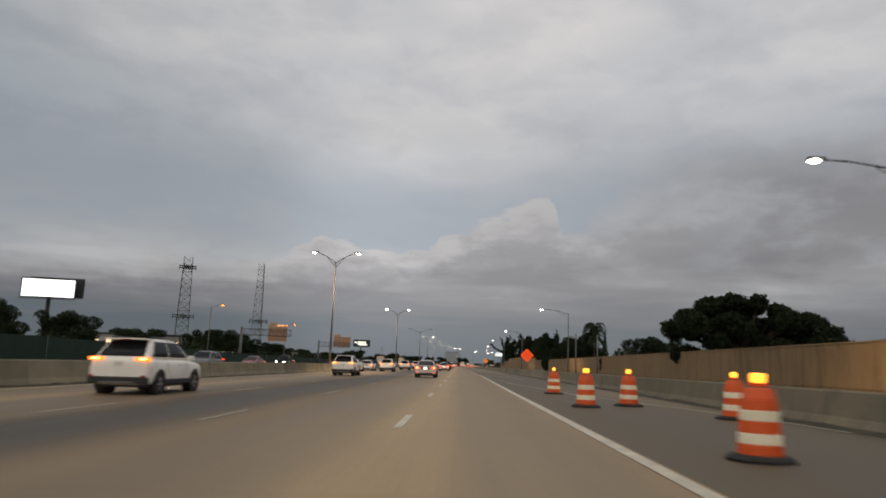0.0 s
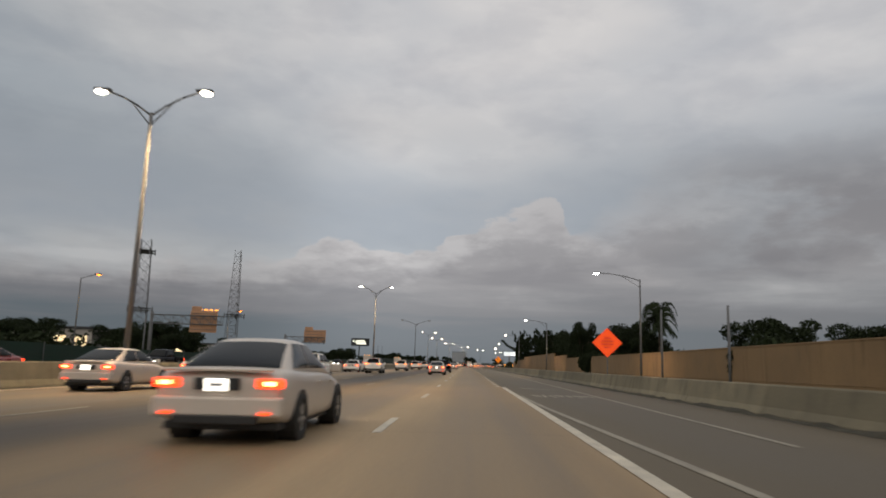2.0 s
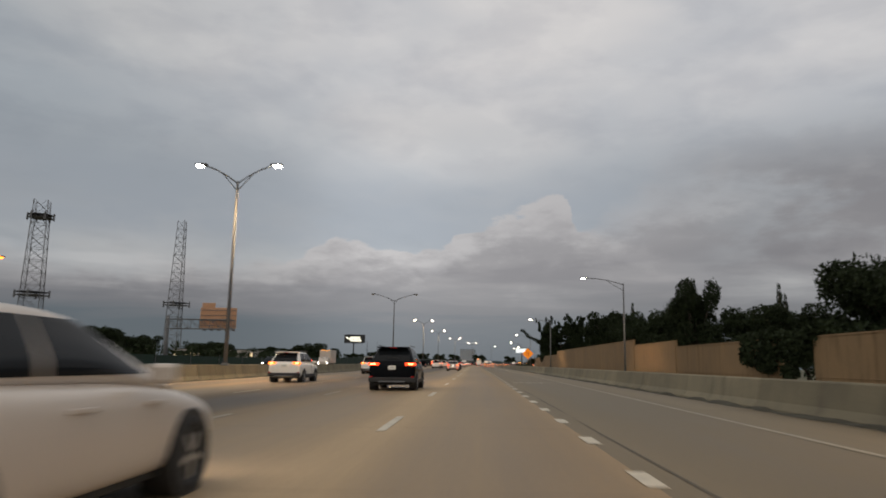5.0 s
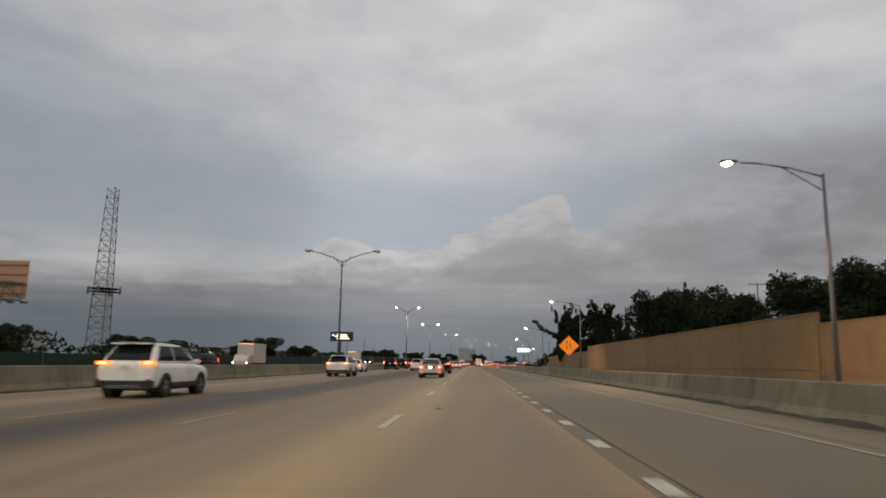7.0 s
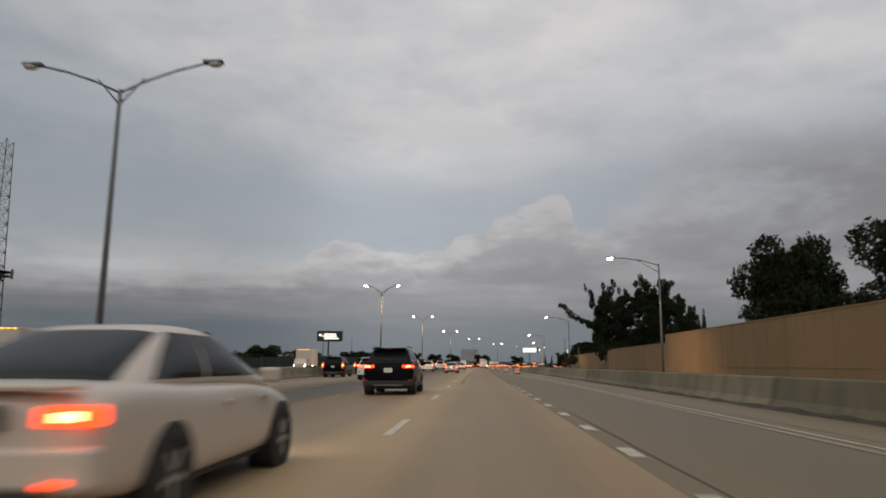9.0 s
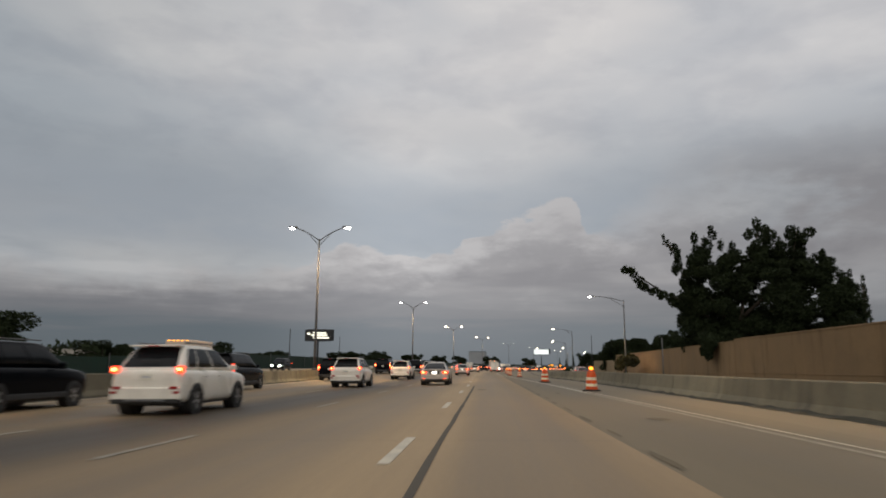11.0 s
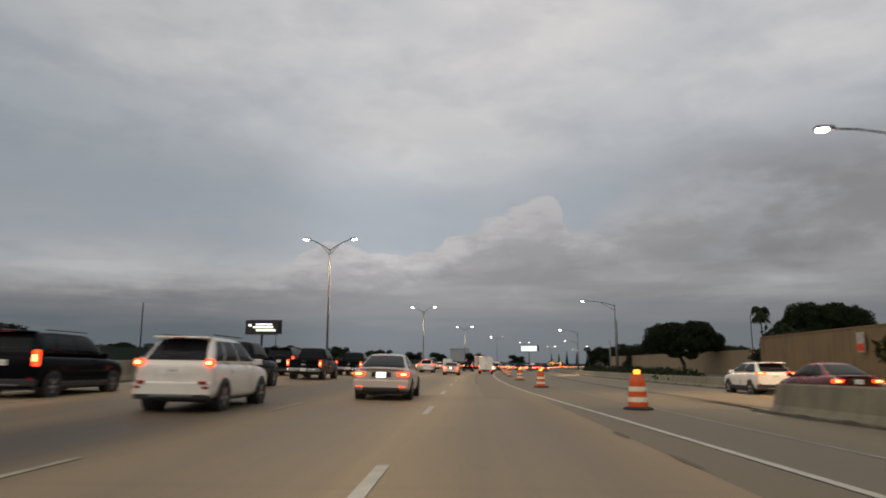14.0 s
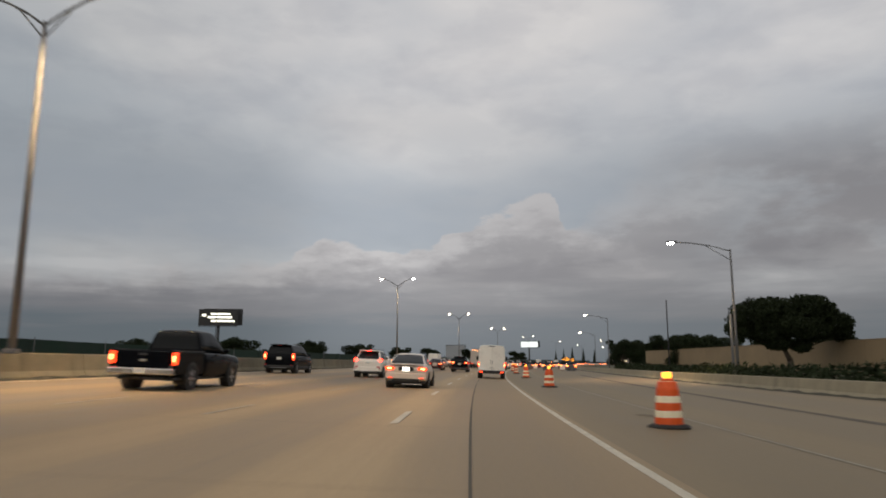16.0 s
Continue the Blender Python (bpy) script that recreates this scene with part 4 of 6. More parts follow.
# ---- trees ----
def foliage_mesh(lobes, count, size, seed, droop=0.0):
    """A crown of many small leaf sprays scattered through overlapping lobes, denser towards their skins."""
    rng = np.random.default_rng(seed)
    vs, fs = [], []
    vol = np.array([a * b * c for _, _, _, a, b, c in lobes]) ** 0.75
    pick = rng.choice(len(lobes), count, p=vol / vol.sum())
    for k in pick:
        cx, cy, cz, rx, ry, rz = lobes[k]
        d = rng.normal(size=3)
        d /= np.linalg.norm(d)
        r = rng.uniform(0.25, 1.0) ** 0.45 * (0.86 + 0.3 * noise.noise(Vector(d * 2.3 + k)))
        p = np.array([cx, cy, cz]) + d * r * (rx, ry, rz)
        u = rng.normal(size=3)
        u[2] -= droop * 1.5
        u /= np.linalg.norm(u)
        w = np.cross(u, rng.normal(size=3))
        w /= np.linalg.norm(w)
        s = size * rng.uniform(0.55, 1.3)
        i = len(vs)
        vs += [tuple(p - u * s), tuple(p + w * s * 0.42), tuple(p + u * s), tuple(p - w * s * 0.42)]
        fs.append((i, i + 1, i + 2, i + 3))
    me = bpy.data.meshes.new("crown")
    me.from_pydata(vs, [], fs)
    return me


def tree_thing(name, lobes, count, size, seed, trunk_h, r, label, leaf=LEAF, droop=0.0, limbs=True):
    t = thing(name, label, "tree", "trees")
    bm = bmesh.new()
    rng = random.Random(seed)
    top = Vector((lobes[0][0] * 0.2, lobes[0][1] * 0.2, trunk_h))
    mid = Vector((rng.uniform(-.15, .15), rng.uniform(-.15, .15), trunk_h * 0.5))
    tube(bm, (0, 0, -0.2), mid, r * 1.25, r, 9)
    tube(bm, mid, top, r, r * 0.7, 9)
    if limbs:
        for cx, cy, cz, rx, ry, rz in lobes:
            e = Vector((cx, cy, cz))
            m = top.lerp(e, 0.5) + Vector((0, 0, -0.08 * (e - top).length))
            tube(bm, top, m, r * 0.5, r * 0.33, 6)
            tube(bm, m, e, r * 0.33, r * 0.1, 6)
    part("trunk", bm, BARK, t, smooth=True)
    part_of("crown", foliage_mesh(lobes, count, size, seed, droop), leaf, t)
    return t


def broad(seed, r=5.0, h=9.0, n=11, flat_=0.55):
    rng = random.Random(seed)
    out = []
    for i in range(n):
        a, d = rng.uniform(0, 6.28), r * math.sqrt(rng.uniform(0, 0.75))
        s = r * rng.uniform(0.26, 0.48)
        out.append((math.cos(a) * d, math.sin(a) * d, h - s * flat_ - rng.uniform(0, 0.58) * h * (0.4 + d / r), s, s, s * (flat_ + 0.15)))
    return out


BROAD = [tree_thing("tree", broad(s, 5.2, 9.0, 21), 16000, 0.22, s, 3.0, 0.26, "dark broad-crowned tree behind the wall", LEAF) for s in (1, 2, 3)]
OAK = tree_thing("tree", [(-3.8, 0, 7.6, 3.4, 3.2, 2.4), (-1.5, 1.2, 8.4, 2.8, 2.8, 2.0), (2.6, 0, 8.3, 3.6, 3.4, 2.4), (5.4, -.5, 6.6, 2.2, 2.4, 1.8),
                          (-5.8, 0, 5.8, 1.8, 2, 1.6), (0.4, -1.6, 6.0, 3.2, 2.4, 1.7), (1.0, 1.5, 6.5, 2.6, 2.4, 1.6), (-2.6, 0, 5.2, 2.5, 2.4, 1.5), (2.8, -.5, 5.4, 2.7, 2.4, 1.5), (-1.6, -.6, 4.0, 1.8, 1.6, 1.1), (1.2, -.4, 3.7, 1.5, 1.5, 1.0), (6.3, 0, 5.2, 1.5, 1.6, 1.1), (0.2, 0, 7.2, 3.4, 2.6, 1.8)], 52000, 0.2, 5, 3.6, 0.33,
                 "dark spreading oak with a bare trunk before the pale wall", LEAF)


def place(src, x, y, z=-0.35, s=1.0, sz=None, turn=0, label=""):
    o = copy_thing(src, pose(x, y, z, 0, 0, turn))
    o.scale = (s, s, sz or s)
    if label:
        tagged(o, label)
    return o


OAK.matrix_basis = pose(43.3, 484, -0.3)
OAK.scale = (1.12, 1.12, 1.04)
place(OAK, 40.0, 421, -0.35, 0.74, 0.86, 160, "dark spreading tree rising behind the end of the wall")
BROAD[0].matrix_basis = pose(38, 76, -0.3, 0, 0, 30)
BROAD[0].scale = (0.9, 0.9, 0.62)
rng = random.Random(17)
OVERHANG = []
for k in range(64):
    a = rng.uniform(-1, 1)
    top = 9.6 - 2.6 * abs(a) ** 2.2
    r = rng.uniform(0.9, 1.7)
    OVERHANG.append((6.4 * a, rng.uniform(-3, 3), 2.9 + (top - r * 0.6 - 2.9) * rng.uniform(0, 1) ** 0.6, r, r, r * rng.uniform(0.55, 0.85)))
tree_thing("tree", OVERHANG, 62000, 0.2, 19, 4.0, 0.34, "dense dark broad tree overhanging the tan wall", LEAF).matrix_basis = pose(26.6, 66, -0.3)
BROAD[1].matrix_basis = pose(36, 132, -0.3)
BROAD[1].scale = (0.95, 0.95, 0.95)
BROAD[2].matrix_basis = pose(60, 155, -0.3)
BROAD[2].scale = (1.15, 1.15, 1.12)
rng = random.Random(4)
WALL_TREES = [(43, 76, .8, .66), (34, 92, .8, .62), (52, 95, 1.0, .8), (26.3, 204, .62, 1.32), (29.3, 170, 1.0, 1.15), (27.5, 180, .7, .78),
              (31, 163, .8, .85), (33, 205, .95, 1.0), (29, 222, 1.0, 1.12), (33, 238, 1.1, 1.25), (30, 252, 1.0, 1.15), (35, 270, 1.15, 1.45)]
GROVE_TREES = [(33, 290, 1.25, 1.68), (38, 306, 1.25, 1.6), (30, 306, .9, .7), (42, 285, 1.1, 1.2), (33, 318, .8, .62),
               (48, 398, 1.3, 1.2), (55, 408, 1.3, 1.15), (62, 395, 1.2, 1.0), (40, 372, .9, .8), (55.8, 470, .55, .84), (60, 470, 1.1, .85), (68, 466, 1.1, .9)]
BEND_TREES = [(50, 545, 1.0, .9), (58, 556, 1.2, .95), (54, 575, .9, 1.0), (66, 590, 1.3, 1.1), (76, 560, 1.2, .95), (48, 600, 1.0, 1.0), (60, 640, 1.2, 1.1),
              (90, 600, 1.2, 1.1), (75, 680, 1.3, 1.2), (110, 640, 1.3, 1.2), (56, 500, .8, .65), (66, 515, .9, .75)]
for x, y, s, sz in WALL_TREES + GROVE_TREES + BEND_TREES:
    place(BROAD[rng.randrange(3)], x, y, -0.35, s, sz, rng.uniform(0, 360))
# trees beyond the far carriageway
FAR_TREES = [(-97, 140, 1.2, 1.35), (-88, 152, 1.2, 1.2), (-108, 150, 1.2, 1.3), (-84, 178, 1.1, .9), (-72, 190, 1.0, .85), (-64, 205, 1.0, .8), (-95, 195, 1.2, .95),
             (-76, 226, 1.25, 1.15), (-86, 232, 1.1, 1.15), (-66, 240, .9, .8), (-92, 250, 1.2, 1.0), (-80, 285, 1.0, .8)]
DISTANT_TREES = [(-70, 305, .9, .7), (-52, 337, .95, .78), (-60, 352, .9, .62), (-90, 350, 1.1, .8), (-74, 400, 1.0, .7), (-66, 430, 1.0, .8), (-58, 455, .9, .62),
                 (-57, 559, 1.1, .9), (-64, 572, 1.0, .85), (-52, 600, .9, .8), (-65, 679, 1.3, 1.25), (-40, 650, 1.1, 1.0)]
SKYLINE_TREES = [(-56, 640, 1.0, .9), (-30, 720, 1.1, 1.0), (-80, 700, 1.3, 1.1), (-20, 780, 1.2, 1.1), (-110, 420, 1.2, .9), (-120, 520, 1.3, 1.0), (-100, 600, 1.3, 1.0),
                 (5, 850, 1.3, 1.2), (40, 930, 1.4, 1.2), (-60, 820, 1.4, 1.2)]
for x, y, s, sz in FAR_TREES + DISTANT_TREES + SKYLINE_TREES:
    place(BROAD[rng.randrange(3)], x, y, -0.35, s, sz, rng.uniform(0, 360), "dark tree beyond the far carriageway")

# the tall ragged tree whose limb leans over the road: a dense lower mass, broken plumes above it
rag = random.Random(9)
MASS_TOP = ((21.6, 7.0), (22.5, 10.4), (24, 12.6), (26.9, 12.0), (30, 13.4), (32, 12.4), (34, 13.4), (36.5, 12.2), (38.3, 10.0), (40, 7.5))
RAGGED = []
for k in range(120):
    px = rag.uniform(22.3, 39.0)
    r = rag.uniform(1.0, 2.1)
    top = along(MASS_TOP, px) - r * 0.6
    RAGGED.append((px - 27, rag.uniform(-2.4, 2.4), 2.6 + (top - 2.6) * rag.uniform(0, 1) ** 0.7, r, r * 1.1, r * rag.uniform(0.6, 0.95)))
for x0, z0, x1, z1, w in ((22.9, 9.6, 19.9, 15.8, 1.0), (23.4, 11.0, 24.1, 16.6, 1.7), (26.0, 11.0, 26.8, 15.0, 1.5), (28.8, 11.6, 30.2, 17.2, 2.0), (31.4, 12.0, 31.8, 15.4, 1.5),
                          (33.4, 11.8, 34.2, 17.0, 1.9), (36.0, 10.8, 36.8, 14.2, 1.6), (38.0, 8.8, 38.9, 11.8, 1.2)):
    for k in range(18):
        f = k / 17
        spread = w * (1.0 - 0.72 * f)
        RAGGED.append((x0 + (x1 - x0) * f - 27 + rag.uniform(-.55, .55) * w, rag.uniform(-1.2, 1.2), z0 + (z1 - z0) * f + rag.uniform(-.3, .3),
                       spread * rag.uniform(.6, 1.15), spread, 0.7 * rag.uniform(.7, 1.3)))
for k in range(17):
    f = k / 16
    RAGGED.append((-5.0 - 7.0 * f + rag.uniform(-.2, .2), -0.3, 8.2 + 4.5 * f - 0.6 * math.sin(f * 3.1) + rag.uniform(-.55, .4), 0.75 - 0.25 * f + rag.uniform(-.15, .2), 0.7, 0.6 - 0.15 * f))
ragged = tree_thing("tree", RAGGED, 170000, 0.18, 21, 5.5, 0.34, "tall ragged dark tree with a limb leaning over the wall", LEAF, 0.5, False)
ragged.matrix_basis = pose(27, 346, -0.3)
bm = bmesh.new()
for a, b, r0, r1 in (((0, 0, 4.5), (-3.4, 0, 7.6), .22, .16), ((-3.4, 0, 7.6), (-8, -.3, 10.0), .16, .1), ((-8, -.3, 10.0), (-11.8, -.3, 12.6), .1, .03),
                     ((0, 0, 5), (1.4, 0, 11), .25, .14), ((1.4, 0, 11), (3.1, 0, 17), .14, .03), ((.5, 0, 7), (6.2, 0, 12), .2, .12), ((6.2, 0, 12), (7.1, 0, 16.6), .12, .03),
                     ((0, 0, 5), (-3.6, 0, 11), .2, .1), ((-3.6, 0, 11), (-2.9, 0, 16.2), .1, .03), ((-3.9, 0, 9.6), (-7.0, 0, 15.6), .1, .03), ((1, 0, 5.5), (9, 0, 10), .2, .08)):
    tube(bm, a, b, r0, r1, 7)
part("limbs", bm, BARK, ragged, smooth=True)

# conifers, palms, creepers
cedar_lobes = [(0, 0, 1.2 + 0.9 * i, 1.7 - 0.16 * i, 1.7 - 0.16 * i, 0.9) for i in range(10)]
CEDAR = tree_thing("conifer", cedar_lobes, 4200, 0.18, 31, 9.0, 0.16, "narrow dark conifer behind the wall", LEAF, 0.2, False)
CEDAR.matrix_basis = pose(43.4, 313, -0.3)
CEDAR.scale = (1.5, 1.5, 1.9)
place(CEDAR, 33, 196, -0.3, .7, .95)
place(CEDAR, 48.0, 232, -0.3, 1.2, 1.5)
place(CEDAR, 41.2, 347, -0.3, .85, 1.2)
place(CEDAR, 39.6, 345, -0.3, .7, 1.08)
for x, y, s in ((72, 900, 1.0), (79, 905, 1.15), (66, 898, .95), (88, 910, 1.1), (97, 915, 1.0)):
    place(CEDAR, x, y, -0.3, s, s * 1.15)


def palm_tree(h, n, reach, seed, label):
    t = thing("palm", label, "palm tree", "palms")
    rng = random.Random(seed)
    bm = bmesh.new()
    for i in range(5):
        tube(bm, (0.12 * math.sin(i * .7), 0, h * i / 5), (0.12 * math.sin(i * .7 + .7), 0, h * (i + 1) / 5), 0.19 - 0.012 * i, 0.18 - 0.012 * i, 8)
    part("trunk", bm, BARK, t, smooth=True)
    for i in range(n):
        a = 2 * math.pi * i / n + rng.uniform(-.2, .2)
        rise = rng.uniform(-0.1, 2.7)
        bm = bmesh.new()
        pts = []
        for k in range(7):
            f = k / 6
            rr = reach * f
            pts.append(Vector((math.cos(a) * rr, math.sin(a) * rr, h + rise * reach * 0.55 * math.sin(f * 2.2) - reach * 0.75 * f * f)))
        side = Vector((-math.sin(a), math.cos(a), 0))
        for p, q in zip(pts, pts[1:]):
            tube(bm, p, q, 0.03, 0.02, 4)
            for s in (-1, 1):
                for m in (0.0, 0.2, 0.4, 0.6, 0.8):
                    b = p.lerp(q, m)
                    tip = b + side * s * 0.75 + (q - p).normalized() * 0.35 - Vector((0, 0, 0.35))
                    w = (q - p).normalized() * 0.07
                    bm.faces.new([bm.verts.new(v) for v in (b - w, b + w, tip)])
        part("frond", bm, LEAF, t)
    return t


pa = palm_tree(9.0, 42, 2.9, 3, "tall palm with drooping fronds behind the wall")
pa.matrix_basis = pose(30.2, 158.7, -0.3)
pb = palm_tree(10.7, 34, 1.6, 5, "slim palm with a tight round crown")
pb.matrix_basis = pose(53.0, 469, -0.3)


def bush(x, y, z, lobes, count, label, leaf=LEAF, size=0.2, name="bush"):
    me = foliage_mesh(lobes, count, size, int(x * 7 + y), 0.6)
    ob = part_of(name, me, leaf)
    ob.matrix_basis = pose(x, y, z)
    tagged(ob, label, "bush")
    return ob


bush(20.75, 170.3, 0, [(0, 0, 3.0, .8, 2.6, 1.3), (-.1, -3.4, 2.6, .7, 2.6, 1.3), (-.1, 3.6, 2.4, .7, 2.4, 1.2), (-.25, -2.6, 1.1, .4, 1.4, .7), (-.25, 1, 1.6, .4, 2.0, .8), (.3, -5.6, 3.5, .8, 1.8, .8), (.5, 5.0, 3.2, .8, 2.2, .9)], 7500,
     "creeper hanging over a gap in the tan wall")
bush(20.85, 336.0, 0, [(0, 0, 3.6, .7, 1.9, .9), (-.25, -.5, 2.7, .35, 1.1, .8), (.4, 2.2, 4.2, .9, 2.0, .8), (-.2, 1.2, 3.0, .35, .7, .6)], 3200,
     "dark creeper spilling over the tan wall under the ragged tree", size=.16)
bush(20.6, 104.0, 0, [(0, 0, 2.6, .25, .5, .6), (0, .2, 1.8, .2, .35, .7)], 220, "dark creeper streak on the tan wall", size=.14)
bush(21.9, 371.8, 0, [(-1.2, 0, 2.4, 1.3, 2.2, 1.0), (-1.5, 2.2, 2.0, 1.0, 1.6, .8), (-1.3, -2.2, 2.2, 1.1, 1.7, 1.0), (-2.0, 0.8, 1.4, .8, 1.2, .6), (-1.5, 0, .5, .25, .3, .6)], 2600,
     "olive shrub leaning out before the end of the wall", LEAF_DRY).scale = (1.2, 1.25, 1.05)
bush(27.6, 408, 0, [(0, 0, 2.2, 1.5, 1.4, .9), (1.4, 1, 2.5, 1.4, 1.2, .7), (-.6, -.8, 1.2, 1.0, 1.0, .8)], 1500, "shrub growing at the wall's end")
hedge_lobes = [(16.6 + 0.075 * i * 3.4 + rng.uniform(-.3, .3) + bend(398 + i * 3.4) * .75, 398 + i * 3.4, 0.4, 1.5 + rng.uniform(-.2, .6), 2.6, .7 + rng.uniform(0, .35)) for i in range(46)]
hb = part_of("hedge", foliage_mesh(hedge_lobes, 24000, 0.17, 77), LEAF)
tagged(hb, "low dark ragged hedge behind the concrete barrier", "hedge", kind="stuff")

# low shrubs and undergrowth behind the walls and beyond the screen
def belt(name, pts, count, size, seed, label):
    me = foliage_mesh(pts, count, size, seed)
    tagged(part_of(name, me, LEAF), label, "undergrowth", kind="stuff")


rng = random.Random(12)
belt("undergrowth", [(24.5 + rng.uniform(0, 7), 40 + i * 4.4 + rng.uniform(-2, 2), rng.uniform(1.5, 3.6), 2.2, 3.2, 1.4) for i in range(84)], 17000, 0.34, 5,
     "dark undergrowth crowding behind the sound wall")
belt("undergrowth", [(-58 - rng.uniform(0, 30) + bend(-40 + i * 9), -40 + i * 9 + rng.uniform(-3, 3), rng.uniform(1.0, 3.2), 4.5, 6, 2.0) for i in range(110)], 20000, 0.5, 6,
     "dark undergrowth beyond the green screen")

# ---- far buildings ----
STUCCO = material("pale_stucco", (0.45, 0.42, 0.38), 0.85, vary=0.12, scale=0.1, fine=2, bump=0.2)
WINDOW_LIT = glow("lit_window", (1.0, 0.75, 0.42), 1.3)
GLASS_DARK = material("dark_glass", (0.02, 0.025, 0.03), 0.1, vary=0.1, bump=0)


# distance haze is mixed into this grey so the block sinks towards the horizon
FAR_GREY = material("hazy_grey_cladding", (0.34, 0.36, 0.385), 0.9, vary=0.1, scale=0.1, fine=2, bump=0.1)


def building(x, y, w, d, h, floors, label, turn=0, lit=0.3, seed=0, neon=False, mat=STUCCO):
    t = thing("building", label, "building", "far buildings", at=pose(x, y, -0.4, 0, 0, turn))
    bm = bmesh.new()
    box(bm, 0, 0, h / 2, w, d, h, 0.05)
    part("wall", bm, mat, t)
    bm = bmesh.new()
    box(bm, 0, 0, h + 0.2, w + 0.5, d + 0.5, 0.5, 0.05)
    part("roof", bm, DARK_STEEL, t)
    rng = random.Random(seed)
    n = max(3, int(w / 4))
    for f in range(floors):
        for i in range(n):
            bm = bmesh.new()
            box(bm, -w / 2 + w * (i + .5) / n, -d / 2 - 0.03, h * (f + .55) / floors, w / n * 0.55, 0.1, h / floors * 0.45, 0.02)
            part("window", bm, WINDOW_LIT if rng.random() < lit else GLASS_DARK, t)
    if neon:
        for i in range(6):
            bm = bmesh.new()
            box(bm, -w / 2 + w * (i + .5) / 6, -d / 2 - .3, h + 0.75 + 0.15 * math.sin(i * 1.3), w / 9, .2, .22, .05)
            part("roof_light", bm, AMBER, t, "amber light along the roof edge")
    return t


building(-100, 300, 26, 16, 6.0, 1, "low commercial building with lit windows beyond the far lanes", 4, 0.7, 2)
building(-92, 195, 30, 16, 6.5, 1, "low pale commercial building beyond the far lanes", 4, 0.6, 3)
building(-130, 470, 40, 20, 6.0, 1, "low commercial building with lit windows beyond the far lanes", 4, 0.7, 4)
building(-96, 520, 30, 16, 5.5, 1, "low commercial building with lit windows beyond the far lanes", 4, 0.5, 7)
building(-12, 1290, 24, 14, 24, 0, "distant grey block rising over the traffic", -10, 0.0, 5, mat=FAR_GREY)
building(210, 1180, 90, 30, 12, 2, "distant low building with lit windows", -20, 0.6, 6)


# a filling station's lit roof far beyond the opposite lanes
canopy = thing("station_canopy", "wide flat canopy with a glaring white edge on slim columns", "canopy", at=pose(-119.7, 327, -0.4, 0, 0, 6))
bm = bmesh.new()
box(bm, 0, 0, 6.2, 13.4, 9.0, 0.9, 0.05)
roof = part("roof", bm, STUCCO, canopy)
bm = bmesh.new()
box(bm, 0, -4.55, 6.2, 13.2, 0.08, 0.7, 0.02)
part("fascia", bm, glow("lit_canopy_edge", (1.0, 0.97, 0.9), 1.5), roof, "glaring white lit edge")
for x in (-5, 5):
    for y in (-2.5, 2.5):
        bm = bmesh.new()
        tube(bm, (x, y, 0), (x, y, 5.8), 0.16, seg=10)
        part("column", bm, GALV, canopy)


def arrow_board(lat, y):
    t = thing("arrow_board", "trailer-mounted amber roadworks arrow board beside the lanes", "arrow board", "arrow boards", at=pose(*on_road(lat, y), 0, 0, heading(y)))
    bm = bmesh.new()
    box(bm, 0, 0, 2.5, 2.4, 0.12, 1.3, 0.03)
    p = part("board", bm, DARK_STEEL, t)
    for i, (x, z) in enumerate([(-.95 + .38 * k, 2.5) for k in range(6)] + [(.55, 2.85), (.55, 2.15), (.2, 3.0), (.2, 2.0)]):
        bm = bmesh.new()
        lathe(bm, [(0.11, 0), (0.13, .03), (0.06, .07)], 10)
        part("lamp", bm, AMBER, p, "lit amber lamp").matrix_basis = pose(x, -0.06, z, 90, 0, 0)
    bm = bmesh.new()
    for x in (-.5, .5):
        tube(bm, (x, 0, .5), (x, 0, 2), 0.05, seg=6)
    part("mast", bm, GALV, t)
    bm = bmesh.new()
    box(bm, 0, 0, .5, 1.5, 2.0, .3, .04)
    part("trailer", bm, ORANGE, t)
    for s in (-1, 1):
        bm = bmesh.new()
        tube(bm, (s * .8, 0, .3), (s * .95, 0, .3), .3, seg=14)
        part("wheel", bm, RUBBER, t)


arrow_board(13.2, 610)
arrow_board(13.4, 660)


# ---- vehicles ----
def paint(name, color, rough=0.28, metal=0.0):
    """Car paint under clear lacquer, with a little road dust."""
    if name in MATS:
        return MATS[name]
    m = material(name, color, rough, metal, vary=0.06, scale=1.2, fine=20, bump=0.0)
    m.node_tree.nodes["Principled BSDF"].inputs["Coat Weight"].default_value = 0.3
    m.node_tree.nodes["Principled BSDF"].inputs["Coat Roughness"].default_value = 0.08
    return m


CAR_GLASS = material("tinted_car_glass", (0.012, 0.014, 0.016), 0.08, vary=0.05, scale=1, fine=5, bump=0.0, spec=0.12)
TYRE = material("tyre_rubber", (0.02, 0.02, 0.02), 0.85, vary=0.25, scale=6, fine=40, bump=0.2)
RIM = material("alloy_rim", (0.45, 0.45, 0.45), 0.35, 0.8, vary=0.1, scale=5, fine=30, bump=0.05)
TRIM = material("black_plastic_trim", (0.022, 0.022, 0.022), 0.6, vary=0.2, scale=4, fine=30, bump=0.2)
CHROME = material("chrome_bumper", (0.55, 0.55, 0.55), 0.2, 1.0, vary=0.08, scale=3, fine=20, bump=0.0)
TAIL = glow("lit_tail_lamp", (1.0, 0.06, 0.012), 3.0, (0.5, 0.01, 0.01))
TAIL_HOT = glow("lit_tail_lamp_core", (1.0, 0.34, 0.10), 10.0, (0.5, 0.05, 0.01))
